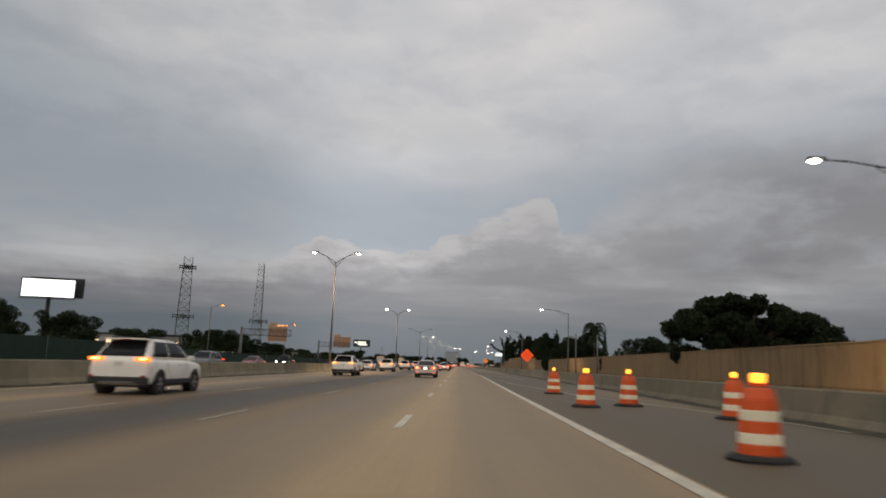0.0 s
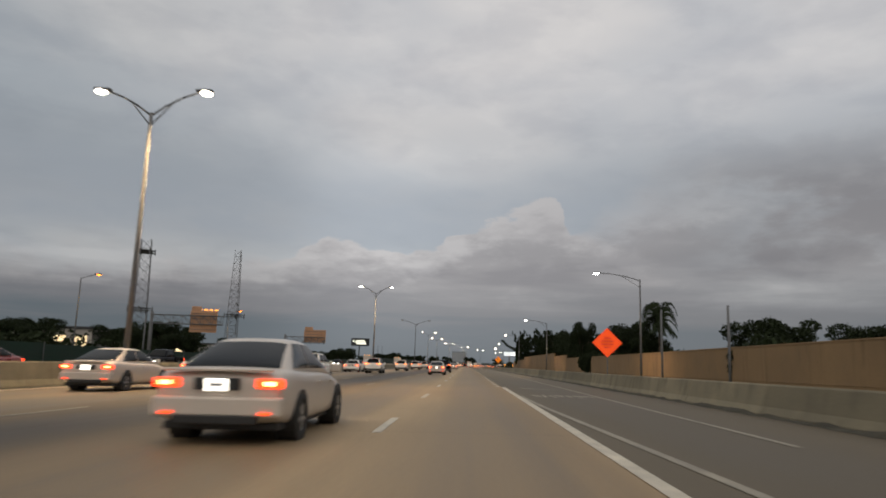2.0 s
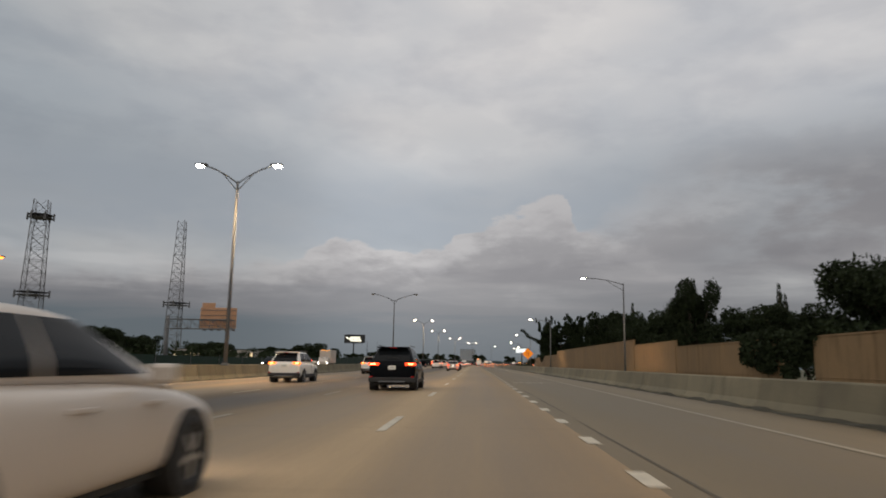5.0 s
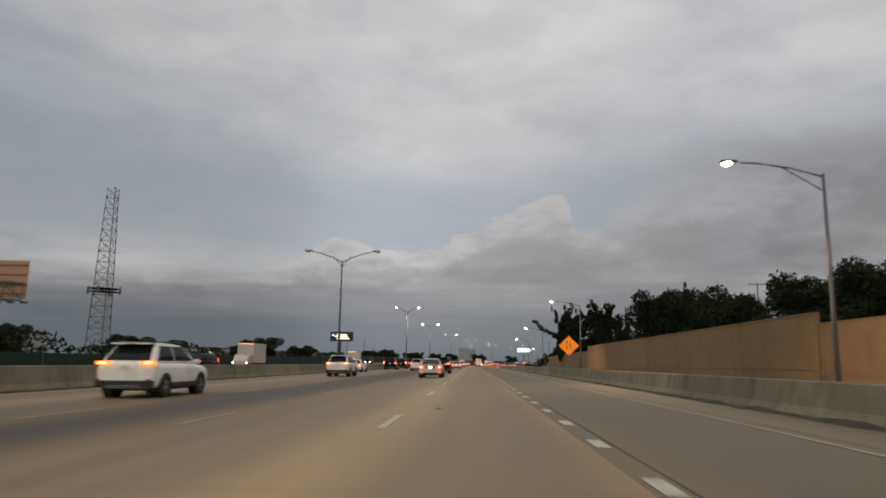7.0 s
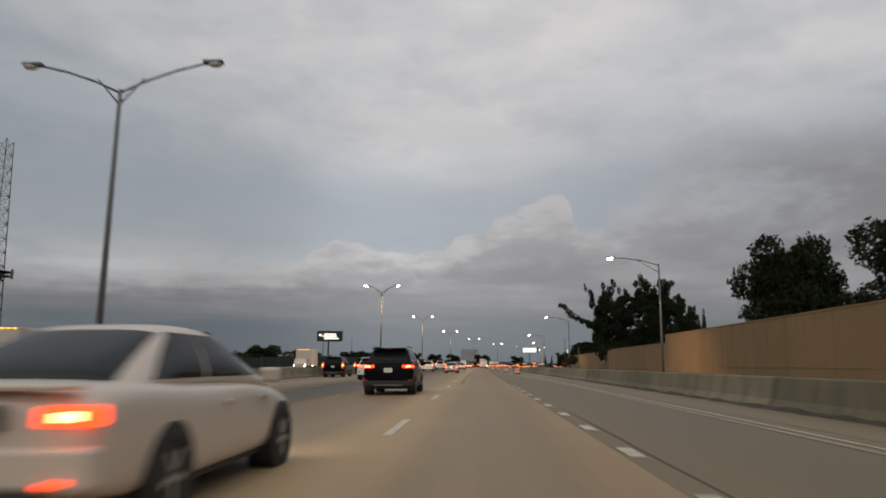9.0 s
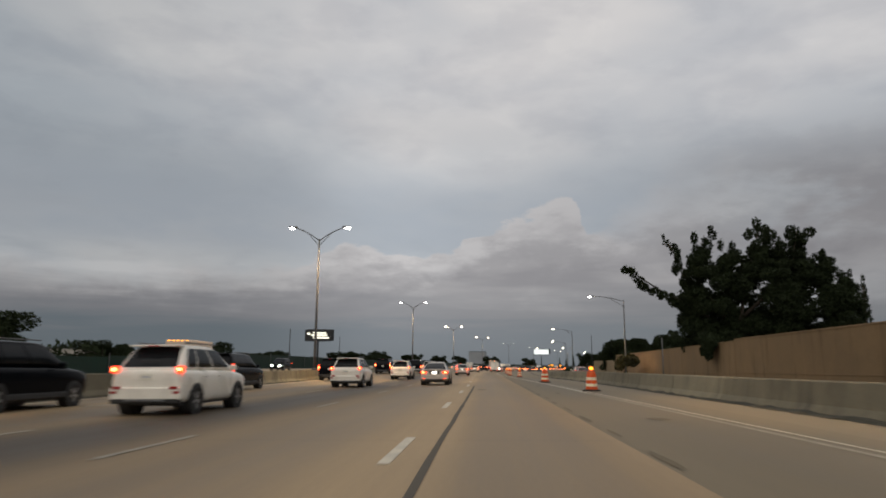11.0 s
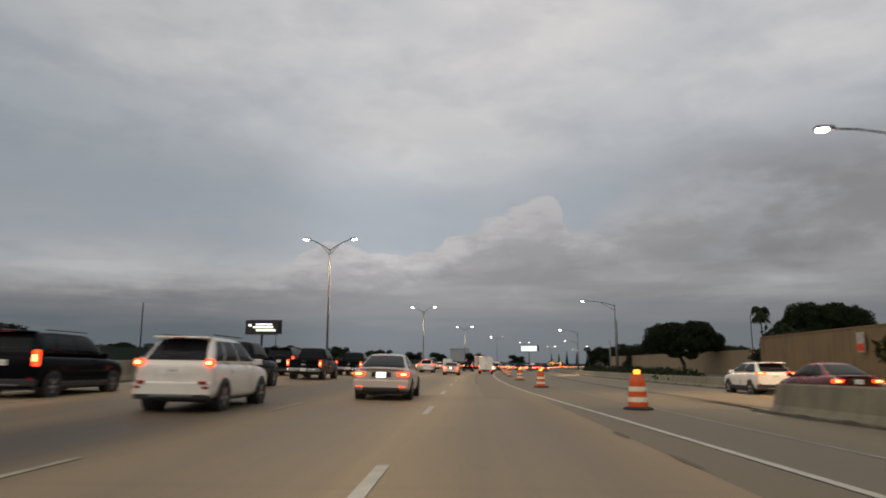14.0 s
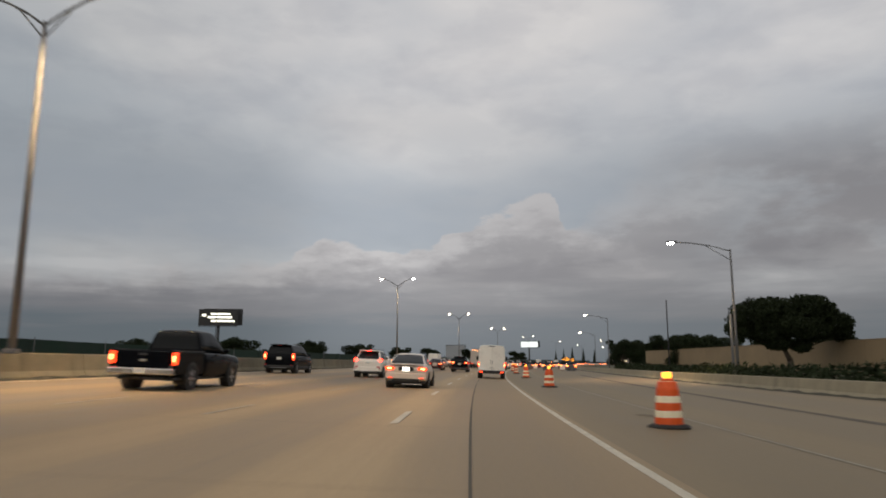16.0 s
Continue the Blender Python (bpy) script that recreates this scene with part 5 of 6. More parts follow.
BRAKE = glow("lit_brake_lamp", (1.0, 0.028, 0.014), 14.0, (0.5, 0.01, 0.01))
TAIL_AMBER = glow("lit_amber_tail_lamp", (1.0, 0.17, 0.012), 3.0, (0.5, 0.1, 0.01))
HEAD = glow("lit_head_lamp", (1.0, 0.93, 0.8), 28.0)
# plates are given a glow in place of headlamp light bouncing off them
PLATE = glow("glowing_number_plate", (1.0, 0.92, 0.78), 2.6, (0.8, 0.8, 0.78))
PLATE_DIM = glow("dim_number_plate", (1.0, 0.9, 0.72), 0.12, (0.62, 0.60, 0.52))
PLATE_PRINT = material("grey_plate_print", (0.5, 0.5, 0.52), 0.5, vary=0.1, bump=0)
REFLECT = material("red_reflector", (0.35, 0.01, 0.01), 0.3, vary=0.1, bump=0)


def loft(bm, rings, close=True):
    """Skins rings of equal length into one closed shell."""
    rows = [[bm.verts.new(p) for p in r] for r in rings]
    n = len(rows[0])
    for a, b in zip(rows, rows[1:]):
        for i in range(n if close else n - 1):
            bm.faces.new((a[i], a[(i + 1) % n], b[(i + 1) % n], b[i]))
    bm.faces.new(rows[0])
    bm.faces.new(rows[-1][::-1])
    bmesh.ops.recalc_face_normals(bm, faces=bm.faces)
    return bm


def crease(ob, degrees=32):
    """Smooth shading that keeps the pressed edges."""
    ob.data.polygons.foreach_set("use_smooth", [True] * len(ob.data.polygons))
    ob.data.set_sharp_from_angle(angle=radians(degrees))
    return ob


def rounded(ob, level=2):
    """Rounds a coarse shell into a pressed, curved panel."""
    mod = ob.modifiers.new("round", "SUBSURF")
    mod.levels = mod.render_levels = level
    me = bpy.data.meshes.new_from_object(ob.evaluated_get(bpy.context.evaluated_depsgraph_get()))
    ob.modifiers.remove(mod)
    ob.data = me
    me.polygons.foreach_set("use_smooth", [True] * len(me.polygons))
    return ob


def body_ring(y, hw, z0, zb, crown=0.03):
    half = [(hw * 0.80, z0), (hw * 0.95, z0 + 0.06), (hw * 0.985, z0 + (zb - z0) * 0.35), (hw, z0 + (zb - z0) * 0.62), (hw * 0.975, zb - 0.10),
            (hw * 0.93, zb - 0.025), (hw * 0.80, zb + crown * 0.5), (hw * 0.3, zb + crown)]
    return [(x, y, z) for x, z in half] + [(-x, y, z) for x, z in reversed(half)]


def cabin_ring(y, hb, ht, zb, zt):
    half = [(hb, zb), (hb + (ht - hb) * 0.55, zb + (zt - zb) * 0.55), (ht, zt - 0.13), (ht * 0.95, zt - 0.055), (ht * 0.78, zt - 0.012), (ht * 0.3, zt)]
    return [(x, y, z) for x, z in half] + [(-x, y, z) for x, z in reversed(half)]


def quad_panel(bm, a, b, c, d, out, inset=0.0, t=0.012):
    """A thin curved-edge pane between four corners, standing proud by t along out."""
    pts = [Vector(p) for p in (a, b, c, d)]
    mid = sum(pts, Vector()) / 4
    pts = [p + (mid - p) * inset for p in pts]
    o = Vector(out).normalized() * t
    low = [bm.verts.new(p - o * 0.4) for p in pts]
    top = [bm.verts.new(p + o + (mid - p) * 0.015) for p in pts]
    bm.faces.new(top)
    for i in range(4):
        bm.faces.new((low[i], low[(i + 1) % 4], top[(i + 1) % 4], top[i]))
    bmesh.ops.recalc_face_normals(bm, faces=bm.faces)
    return bm


def wheel(car, x, y, r, w, side):
    wh = new("wheel")
    wh.parent = car
    wh.matrix_basis = pose(x, y, r, 0, 90 * side, 0)
    bm = bmesh.new()
    lathe(bm, [(r * 0.62, -w / 2), (r * 0.9, -w / 2), (r, -w / 2 + 0.03), (r, w / 2 - 0.03), (r * 0.93, w / 2), (r * 0.68, w / 2), (r * 0.66, w / 2 - 0.06)], 24)
    part("tyre", bm, TYRE, wh, smooth=True)
    bm = bmesh.new()
    lathe(bm, [(r * 0.67, w / 2 - 0.055), (r * 0.66, w / 2 - 0.006), (r * 0.60, w / 2 - 0.02), (r * 0.56, w / 2 - 0.045), (r * 0.16, w / 2 - 0.03), (r * 0.1, w / 2 - 0.008)], 20)
    dish = len(bm.faces)
    for i in range(5):
        a = 2 * math.pi * i / 5
        box(bm, r * 0.36, 0, w / 2 - 0.02, r * 0.5, r * 0.15, 0.025, 0.0, Matrix.Rotation(a, 4, "Z"))
    rim = part("rim", bm, RIM, wh)
    rim.data.materials.append(TRIM)
    rim.data.polygons.foreach_set("material_index", [1 if 20 <= k < dish else 0 for k in range(len(rim.data.polygons))])


def base_car(name, label, mat, L, W, H, zb, stations, cabin, wheels, r, clear=0.22, group="traffic"):
    """Lower shell, cabin with its panes, wheels, lamps and plates. The tail is at y = 0 and the nose at y = L."""
    car = thing(name, label, "car" if name in ("sedan", "suv") else name.replace("_", " "), group)
    hw = W / 2
    bm = bmesh.new()
    loft(bm, [body_ring(y * L, hw * k, clear + dz, zb + dzb) for y, k, dz, dzb in stations])
    rounded(part("body", bm, mat, car))
    yr0, yr1, yf1, yf0 = cabin
    hb, ht, zt = hw * 0.93, hw * (0.68 if name == "sedan" else 0.72), H
    zc = zb - 0.02
    bm = bmesh.new()
    rings = []
    for y, z in ((yr0, zc + 0.02), (yr0 + 0.03, zc + 0.10), (yr0 + (yr1 - yr0) * .5, zc + (zt - zc) * .55), (yr1 - 0.05, zt - 0.07), (yr1 + 0.15, zt - 0.005), (yr1 * .55 + yf1 * .45, zt + 0.015),
                 (yf1 - 0.2, zt), (yf1 + 0.06, zt - 0.05), (yf1 + (yf0 - yf1) * .52, zc + (zt - zc) * .50), (yf0 - 0.04, zc + 0.09), (yf0, zc + 0.02)):
        k = (z - zc) / (zt - zc)
        rings.append(cabin_ring(y, hb, hb + (ht - hb) * k, zc - 0.12, z))
    loft(bm, rings)
    cab = rounded(part("cabin", bm, mat, car))
    shell = bmesh.new()
    shell.from_mesh(cab.data)
    shell.normal_update()

    def edge_y(k, rear):
        return yr0 + (yr1 - yr0) * k if rear else yf0 + (yf1 - yf0) * k

    def pane(name, planes):
        """A pane cut out of the cabin's own curve and set a little proud of it."""
        bm = shell.copy()
        for co, no in planes:
            bmesh.ops.bisect_plane(bm, geom=bm.verts[:] + bm.edges[:] + bm.faces[:], dist=1e-5, plane_co=co, plane_no=no, clear_outer=True)
        bm.normal_update()
        for v in bm.verts:
            v.co += v.normal * 0.007
        part(name, bm, CAR_GLASS, car, smooth=True)

    def level(k):
        return zc + (zt - zc) * k
    bot, top = 0.14, 0.84
    lean = (hb - ht) / (zt - zc)
    for name_, yy, d in (("rear_window", edge_y(0.97, True), 1), ("windscreen", edge_y(0.97, False), -1)):
        pane(name_, [((0, 0, level(bot)), (0, 0, -1)), ((0, 0, level(0.9)), (0, 0, 1)), ((0, yy, 0), (0, d, 0)),
                     ((hb * 0.86, 0, zc), (1, 0, lean)), ((-hb * 0.86, 0, zc), (-1, 0, lean))])
    for s in (-1, 1):
        cuts = [0.04, 0.27, 0.61, 0.98] if (yf1 - yr1) > 2.0 else [0.05, 0.48, 0.97]
        for a, b in zip(cuts, cuts[1:]):
            def at(f, k):
                lo, hi = edge_y(k, True) + 0.14, edge_y(k, False) - 0.12
                return Vector((0, lo + (hi - lo) * f, level(k)))
            planes = [((0, 0, level(bot)), (0, 0, -1)), ((0, 0, level(top)), (0, 0, 1)), ((0, 0, 0), (-s, 0, 0))]
            for f, d in ((a + .014, -1), (b - .014, 1)):
                p, q = at(f, bot), at(f, top)
                r_ = (q - p).normalized()
                planes.append((p, (0, d * r_.z, -d * r_.y)))
            pane("side_window", planes)
        bm = bmesh.new()
        box(bm, s * (hw + 0.09), yf0 - 0.55, zb + 0.06, 0.2, 0.12, 0.15, 0.03)
        part("wing_mirror", bm, mat, car)
        for yy in (yr1 + 0.75, yr1 + 1.75):
            bm = bmesh.new()
            box(bm, s * (hw * 0.985 + 0.012), yy, zb - 0.16, 0.03, 0.2, 0.035, 0.008)
            part("door_handle", bm, mat, car)
        bm = bmesh.new()
        box(bm, s * hw * 0.60, L - 0.035, zb - 0.42, 0.30, 0.12, 0.13, 0.035)
        part("head_lamp", bm, HEAD, car, "lit head lamp")
        for yy in wheels:
            bm = bmesh.new()
            tube(bm, (s * (hw - 0.30), yy, r), (s * (hw + 0.004), yy, r), r * 1.16, seg=24)
            part("wheel_arch", bm, TRIM, car)
            wheel(car, s * (hw - 0.10), yy, r, 0.235, s)
    bm = bmesh.new()
    box(bm, 0, L / 2, clear + 0.03, W * 0.86, L * 0.92, 0.10, 0.02)
    part("underbody", bm, TRIM, car)
    return car


def tail_lamps(car, hw, z, w, h, y=0.03, core=True, wrap=0.16, lens=TAIL):
    for s in (-1, 1):
        bm = bmesh.new()
        box(bm, s * (hw - w / 2 + 0.012), y + wrap / 2 - 0.05, z, w, wrap, h, min(w, h) * 0.25)
        t = part("tail_lamp", bm, lens, car, "lit orange tail lamp" if lens is TAIL_AMBER else "lit red tail lamp")
        if core:
            bm = bmesh.new()
            box(bm, s * (hw - w * 0.42), y - 0.055, z, w * 0.45, 0.02, h * 0.42, 0.008)
            part("bulb", bm, TAIL_HOT, t, "glaring orange bulb")


def plate(car, z, y=-0.03, w=0.31, face=PLATE_DIM):
    bm = bmesh.new()
    box(bm, 0, y, z, w, 0.015, 0.16, 0.005)
    p = part("number_plate", bm, face, car, "pale glowing number plate" if face is PLATE else "pale number plate")
    bm = bmesh.new()
    box(bm, 0, y - 0.011, z, w * 0.66, 0.004, 0.045)
    part("plate_bar", bm, PLATE_PRINT, p, "plain dark bar in place of the number")


def bumper(car, W, z, h, mat, y=-0.045, d=0.2):
    bm = bmesh.new()
    box(bm, 0, y + d / 2, z, W, d, h, 0.035)
    part("rear_bumper", bm, mat, car)


SEDAN_ST = [(0.0, .86, .18, -.10), (0.015, .93, .10, -.02), (0.06, .98, .04, .04), (0.16, 1.0, 0, .05), (0.30, 1.0, 0, 0), (0.62, 1.0, 0, -.01), (0.74, .99, 0, -.05),
            (0.90, .95, .02, -.17), (0.975, .86, .08, -.26), (1.0, .72, .16, -.34)]
BOXY_ST = [(0.0, .93, .14, -.08), (0.012, .97, .06, 0), (0.05, .99, .02, .02), (0.2, 1.0, 0, .0), (0.6, 1.0, 0, -.01), (0.76, 1.0, 0, -.03), (0.92, .97, .02, -.10),
           (0.98, .90, .06, -.18), (1.0, .80, .14, -.28)]


def sedan(mat, label, L=4.82, W=1.84, H=1.47, boxy=False):
    c = base_car("sedan", label, mat, L, W, H, 0.96, BOXY_ST if boxy else SEDAN_ST, (0.42, 1.42, 2.55, 3.60) if not boxy else (0.95, 1.55, 2.75, 3.55),
                 (1.02, L - 0.93), 0.33, 0.2)
    hw = W / 2
    tail_lamps(c, hw * 0.95, 0.81, 0.38, 0.13)
    bumper(c, W * 0.95, 0.50, 0.26, mat)
    bm = bmesh.new()
    box(bm, 0, -0.02, 0.33, W * 0.62, 0.1, 0.12, 0.02)
    part("diffuser", bm, TRIM, c)
    for s in (-1, 1):
        bm = bmesh.new()
        box(bm, s * W * 0.36, -0.055, 0.42, 0.18, 0.03, 0.035, 0.01)
        # silver car's reflectors emit by themselves rather than return light
        part("reflector", bm, TAIL if mat is SILVER else REFLECT, c, "glowing red reflector" if mat is SILVER else "dull red reflector")
    bm = bmesh.new()
    box(bm, 0, -0.035, 0.80, 0.62, 0.03, 0.16, 0.012)
    part("plate_recess", bm, TRIM, c)
    plate(c, 0.79, -0.058, face=PLATE if mat is SILVER else PLATE_DIM)
    bm = bmesh.new()
    box(bm, 0, 0.02, 0.985, W * 0.8, 0.16, 0.04, 0.015)
    part("boot_lip", bm, mat, c)
    return c


def suv(mat, label, L=4.6, W=1.85, H=1.70, zb=1.06, tall=False, black_bumper=True, lamp=(1.06, 0.44, 0.11), lens=TAIL):
    c = base_car("suv", label, mat, L, W, H, zb, BOXY_ST, (0.06, 0.62 if not tall else 0.30, L * 0.56 if not tall else L * .60, L * 0.765), (0.88, L - 0.92), 0.355, 0.24)
    hw = W / 2
    if tall:
        tail_lamps(c, hw, 1.12, 0.15, 0.46)
    else:
        tail_lamps(c, hw * 0.985, *lamp, lens=lens, core=lens is not BRAKE)
    bumper(c, W * 0.97, 0.43 if black_bumper else 0.52, 0.20 if black_bumper else 0.30, TRIM if black_bumper else mat)
    plate(c, 0.92 if not tall else 0.98, -0.012)
    bm = bmesh.new()
    box(bm, 0, 0.48 if not tall else 0.24, H - 0.04, W * 0.68, 0.4, 0.05, 0.015)
    sp = part("roof_spoiler", bm, mat, c)
    bm = bmesh.new()
    box(bm, 0, 0.275 if not tall else 0.035, H - 0.05, 0.3, 0.03, 0.025, 0.005)
    part("brake_lamp", bm, BRAKE if lens is BRAKE else REFLECT, sp)
    for s in (-1, 1):
        bm = bmesh.new()
        box(bm, s * W * 0.335, L * 0.36, H + 0.04, 0.045, L * 0.42, 0.035, 0.012)
        part("roof_rail", bm, GALV, c)
        bm = bmesh.new()
        box(bm, s * (hw - 0.13), -0.05, 0.55, 0.14, 0.02, 0.06, 0.006)
        part("reflector", bm, REFLECT, c)
    bm = bmesh.new()
    box(bm, 0, -0.03, 0.36, W * 0.55, 0.08, 0.06, 0.02)
    part("skid_plate", bm, GALV, c)
    if not black_bumper:
        bm = bmesh.new()
        box(bm, 0, 0.04, 0.36, W * 0.95, 0.16, 0.16, 0.03)
        part("lower_bumper", bm, TRIM, c, "black lower bumper")
        for s in (-1, 1):
            bm = bmesh.new()
            box(bm, s * (hw - 0.2), -0.055, 0.66, 0.2, 0.03, 0.07, 0.01)
            part("fog_lamp", bm, REFLECT, c, "red fog lamp")
    if black_bumper:
        for s in (-1, 1):
            bm = bmesh.new()
            box(bm, s * (hw * 0.965), L * 0.5, 0.37, 0.10, L - 2.35, 0.17, 0.03)
            part("sill", bm, TRIM, c, "black plastic sill")
    bm = bmesh.new()
    box(bm, 0.03, 0.125, zb + 0.22, 0.5, 0.02, 0.02, 0.004)
    part("wiper", bm, TRIM, c)
    return c


def pickup(mat, label, L=5.85, W=2.03, H=1.90):
    c = base_car("pickup_truck", label, mat, L, W, H, 1.18, [(0.36, .99, .02, 0), (0.40, 1.0, 0, 0), (0.6, 1.0, 0, -.01), (0.76, 1.0, 0, -.03), (0.93, .97, .02, -.08), (0.98, .92, .06, -.16), (1.0, .86, .12, -.24)],
                 (2.12, 2.24, 3.55, 4.35), (1.25, L - 1.0), 0.40, 0.32)
    hw = W / 2
    for s in (-1, 1):
        bm = bmesh.new()
        box(bm, s * (hw - 0.055), 1.06, 0.83, 0.11, 2.12, 0.68, 0.03)
        part("bed_side", bm, mat, c)
        bm = bmesh.new()
        box(bm, s * (hw - 0.07), 1.06, 1.185, 0.15, 2.1, 0.035, 0.01)
        part("bed_rail", bm, TRIM, c)
    bm = bmesh.new()
    box(bm, 0, 1.06, 0.66, W - 0.2, 2.1, 0.08, 0.01)
    part("bed_floor", bm, TRIM, c)
    bm = bmesh.new()
    box(bm, 0, 0.05, 0.86, W - 0.44, 0.09, 0.60, 0.025)
    tg = part("tailgate", bm, mat, c)
    bm = bmesh.new()
    box(bm, 0, 0.0, 1.06, 0.26, 0.03, 0.07, 0.01)
    part("tailgate_handle", bm, TRIM, tg)
    bm = bmesh.new()
    box(bm, 0, -0.005, 0.88, 0.24, 0.02, 0.08, 0.01)
    part("badge", bm, CHROME, tg, "plain pale badge")
    tail_lamps(c, hw, 0.95, 0.13, 0.38)
    bumper(c, W * 0.98, 0.56, 0.20, CHROME, -0.16, 0.22)
    plate(c, 0.58, -0.175)
    bm = bmesh.new()
    tube(bm, (hw * 0.6, 0.4, 0.38), (hw * 0.6, -0.04, 0.36), 0.04, seg=8)
    part("exhaust", bm, TRIM, c)
    return c


def van(mat, label, L=6.0, W=2.06, H=2.55):
    c = thing("van", label, "van", "traffic")
    hw = W / 2
    bm = bmesh.new()
    st = [(0.0, .97, 0, 0), (0.02, .99, 0, .02), (0.7, .99, 0, .02), (0.78, .98, 0, -.10), (0.86, .97, 0, -.75), (0.90, .96, 0, -1.15), (0.98, .92, 0.05, -1.40), (1.0, .86, .1, -1.55)]
    def ring(y, k, dz, dt):
        h = H - 0.05 + dt
        half = [(hw * k * .9, .40 + dz), (hw * k, .50 + dz), (hw * k, 1.0), (hw * k * .985, max(1.02, h * .72)), (hw * k * .93, h - .16), (hw * k * .82, h - .03), (hw * k * .3, h)]
        return [(x, y * L, z) for x, z in half] + [(-x, y * L, z) for x, z in reversed(half)]
    loft(bm, [ring(*s) for s in st])
    crease(part("body", bm, mat, c))
    for s in (-1, 1):
        bm = bmesh.new()
        box(bm, s * W * 0.235, -0.012, 1.42, W * 0.44, 0.03, 1.86, 0.02)
        d = part("rear_door", bm, mat, c)
        bm = bmesh.new()
        box(bm, s * 0.06, -0.04, 1.25, 0.03, 0.03, 0.22, 0.008)
        part("handle", bm, TRIM, d)
        for zz in (0.8, 1.5, 2.15):
            bm = bmesh.new()
            box(bm, s * W * 0.46, -0.03, zz, 0.08, 0.03, 0.1, 0.01)
            part("hinge", bm, mat, d)
        bm = bmesh.new()
        box(bm, s * (hw * 1.0 - .005), L * 0.72, 1.62, 0.02, 0.9, 0.55, 0.01)
        part("side_window", bm, CAR_GLASS, c)
        bm = bmesh.new()
        box(bm, s * (hw - 0.1), L - 0.14, 0.9, 0.3, 0.16, 0.22, 0.04)
        part("head_lamp", bm, HEAD, c, "lit head lamp")
        bm = bmesh.new()
        box(bm, s * (hw + 0.14), L * 0.83, 1.55, 0.24, 0.12, 0.34, 0.03)
        part("wing_mirror", bm, TRIM, c)
        for yy in (1.25, L - 1.0):
            bm = bmesh.new()
            tube(bm, (s * (hw - 0.30), yy, 0.36), (s * (hw + 0.003), yy, 0.36), 0.42, seg=24)
            part("wheel_arch", bm, TRIM, c)
            wheel(c, s * (hw - 0.1), yy, 0.36, 0.23, s)
    tail_lamps(c, hw, 1.05, 0.13, 0.36)
    bumper(c, W * 0.96, 0.50, 0.24, TRIM, -0.12, 0.2)
    for s in (-1, 1):
        bm = bmesh.new()
        box(bm, s * W * 0.38, -0.125, 0.5, 0.26, 0.02, 0.09, 0.01)
        # emissive reflector, though it has no bulb of its own
        part("reflector", bm, TAIL, c, "glowing red reflector")
    plate(c, 0.82, -0.035)
    bm = bmesh.new()
    box(bm, 0, 0.02, H - 0.12, 0.5, 0.08, 0.07, 0.015)
    part("roof_lamp", bm, TRIM, c)
    bm = bmesh.new()
    quad_panel(bm, (-hw * .86, L * .885, 1.46), (hw * .86, L * .885, 1.46), (hw * .8, L * .79, 2.28), (-hw * .8, L * .79, 2.28), (0, 1, .8), 0.02, 0.03)
    part("windscreen", bm, CAR_GLASS, c)
    return c


def box_truck(mat, label, L=7.5, W=2.35, H=3.45):
    c = thing("box_truck", label, "truck", "traffic")
    bm = bmesh.new()
    box(bm, 0, 2.6, 0.85 + (H - 0.85) / 2, W, 5.2, H - 0.85, 0.05)
    part("cargo_box", bm, mat, c)
    bm = bmesh.new()
    for i in range(9):
        box(bm, 0, -0.015, 1.02 + i * (H - 1.2) / 9, W * 0.9, 0.03, (H - 1.2) / 9 - 0.02, 0.006)
    part("roller_door", bm, mat, c)
    bm = bmesh.new()
    loft(bm, [body_ring(5.35, 1.0, 0.5, 2.0), body_ring(6.6, 1.0, 0.5, 1.95), body_ring(7.2, .95, .55, 1.35), body_ring(7.5, .85, .6, 1.1)])
    part("cab", bm, mat, c)
    bm = bmesh.new()
    box(bm, 0, 3.4, 0.68, 0.9, 6.6, 0.22, 0.02)
    part("chassis", bm, TRIM, c)
    bm = bmesh.new()
    quad_panel(bm, (-.85, 7.0, 1.42), (.85, 7.0, 1.42), (.8, 6.62, 1.9), (-.8, 6.62, 1.9), (0, 1, .6), .02, .05)
    part("windscreen", bm, CAR_GLASS, c)
    for s in (-1, 1):
        for yy in (1.4, 6.5):
            wheel(c, s * (W / 2 - 0.16), yy, 0.44, 0.26, s)
        for k in range(3):
            bm = bmesh.new()
            box(bm, s * (W / 2 - 0.15 - 0.16 * k), -0.03, 0.92, 0.13, 0.05, 0.1, 0.01)
            part("tail_lamp", bm, TAIL, c, "lit red tail lamp")
        bm = bmesh.new()
        box(bm, s * 0.8, 7.42, 0.85, 0.3, 0.14, 0.2, 0.03)
        part("head_lamp", bm, HEAD, c, "lit head lamp")
    for k in range(5):
        bm = bmesh.new()
        box(bm, (k - 2) * 0.42, -0.03, H - 0.08, 0.14, 0.04, 0.06, 0.008)
        part("marker_lamp", bm, TAIL_HOT, c, "small lit marker lamp")
        bm = bmesh.new()
        box(bm, (k - 2) * 0.42, 5.22, H - 0.06, 0.2, 0.05, 0.08, 0.008)
        part("marker_lamp", bm, AMBER, c, "small lit amber marker lamp")
    bumper(c, W * 0.9, 0.58, 0.14, TRIM, -0.2, 0.12)
    plate(c, 0.74, -0.1)
    return c


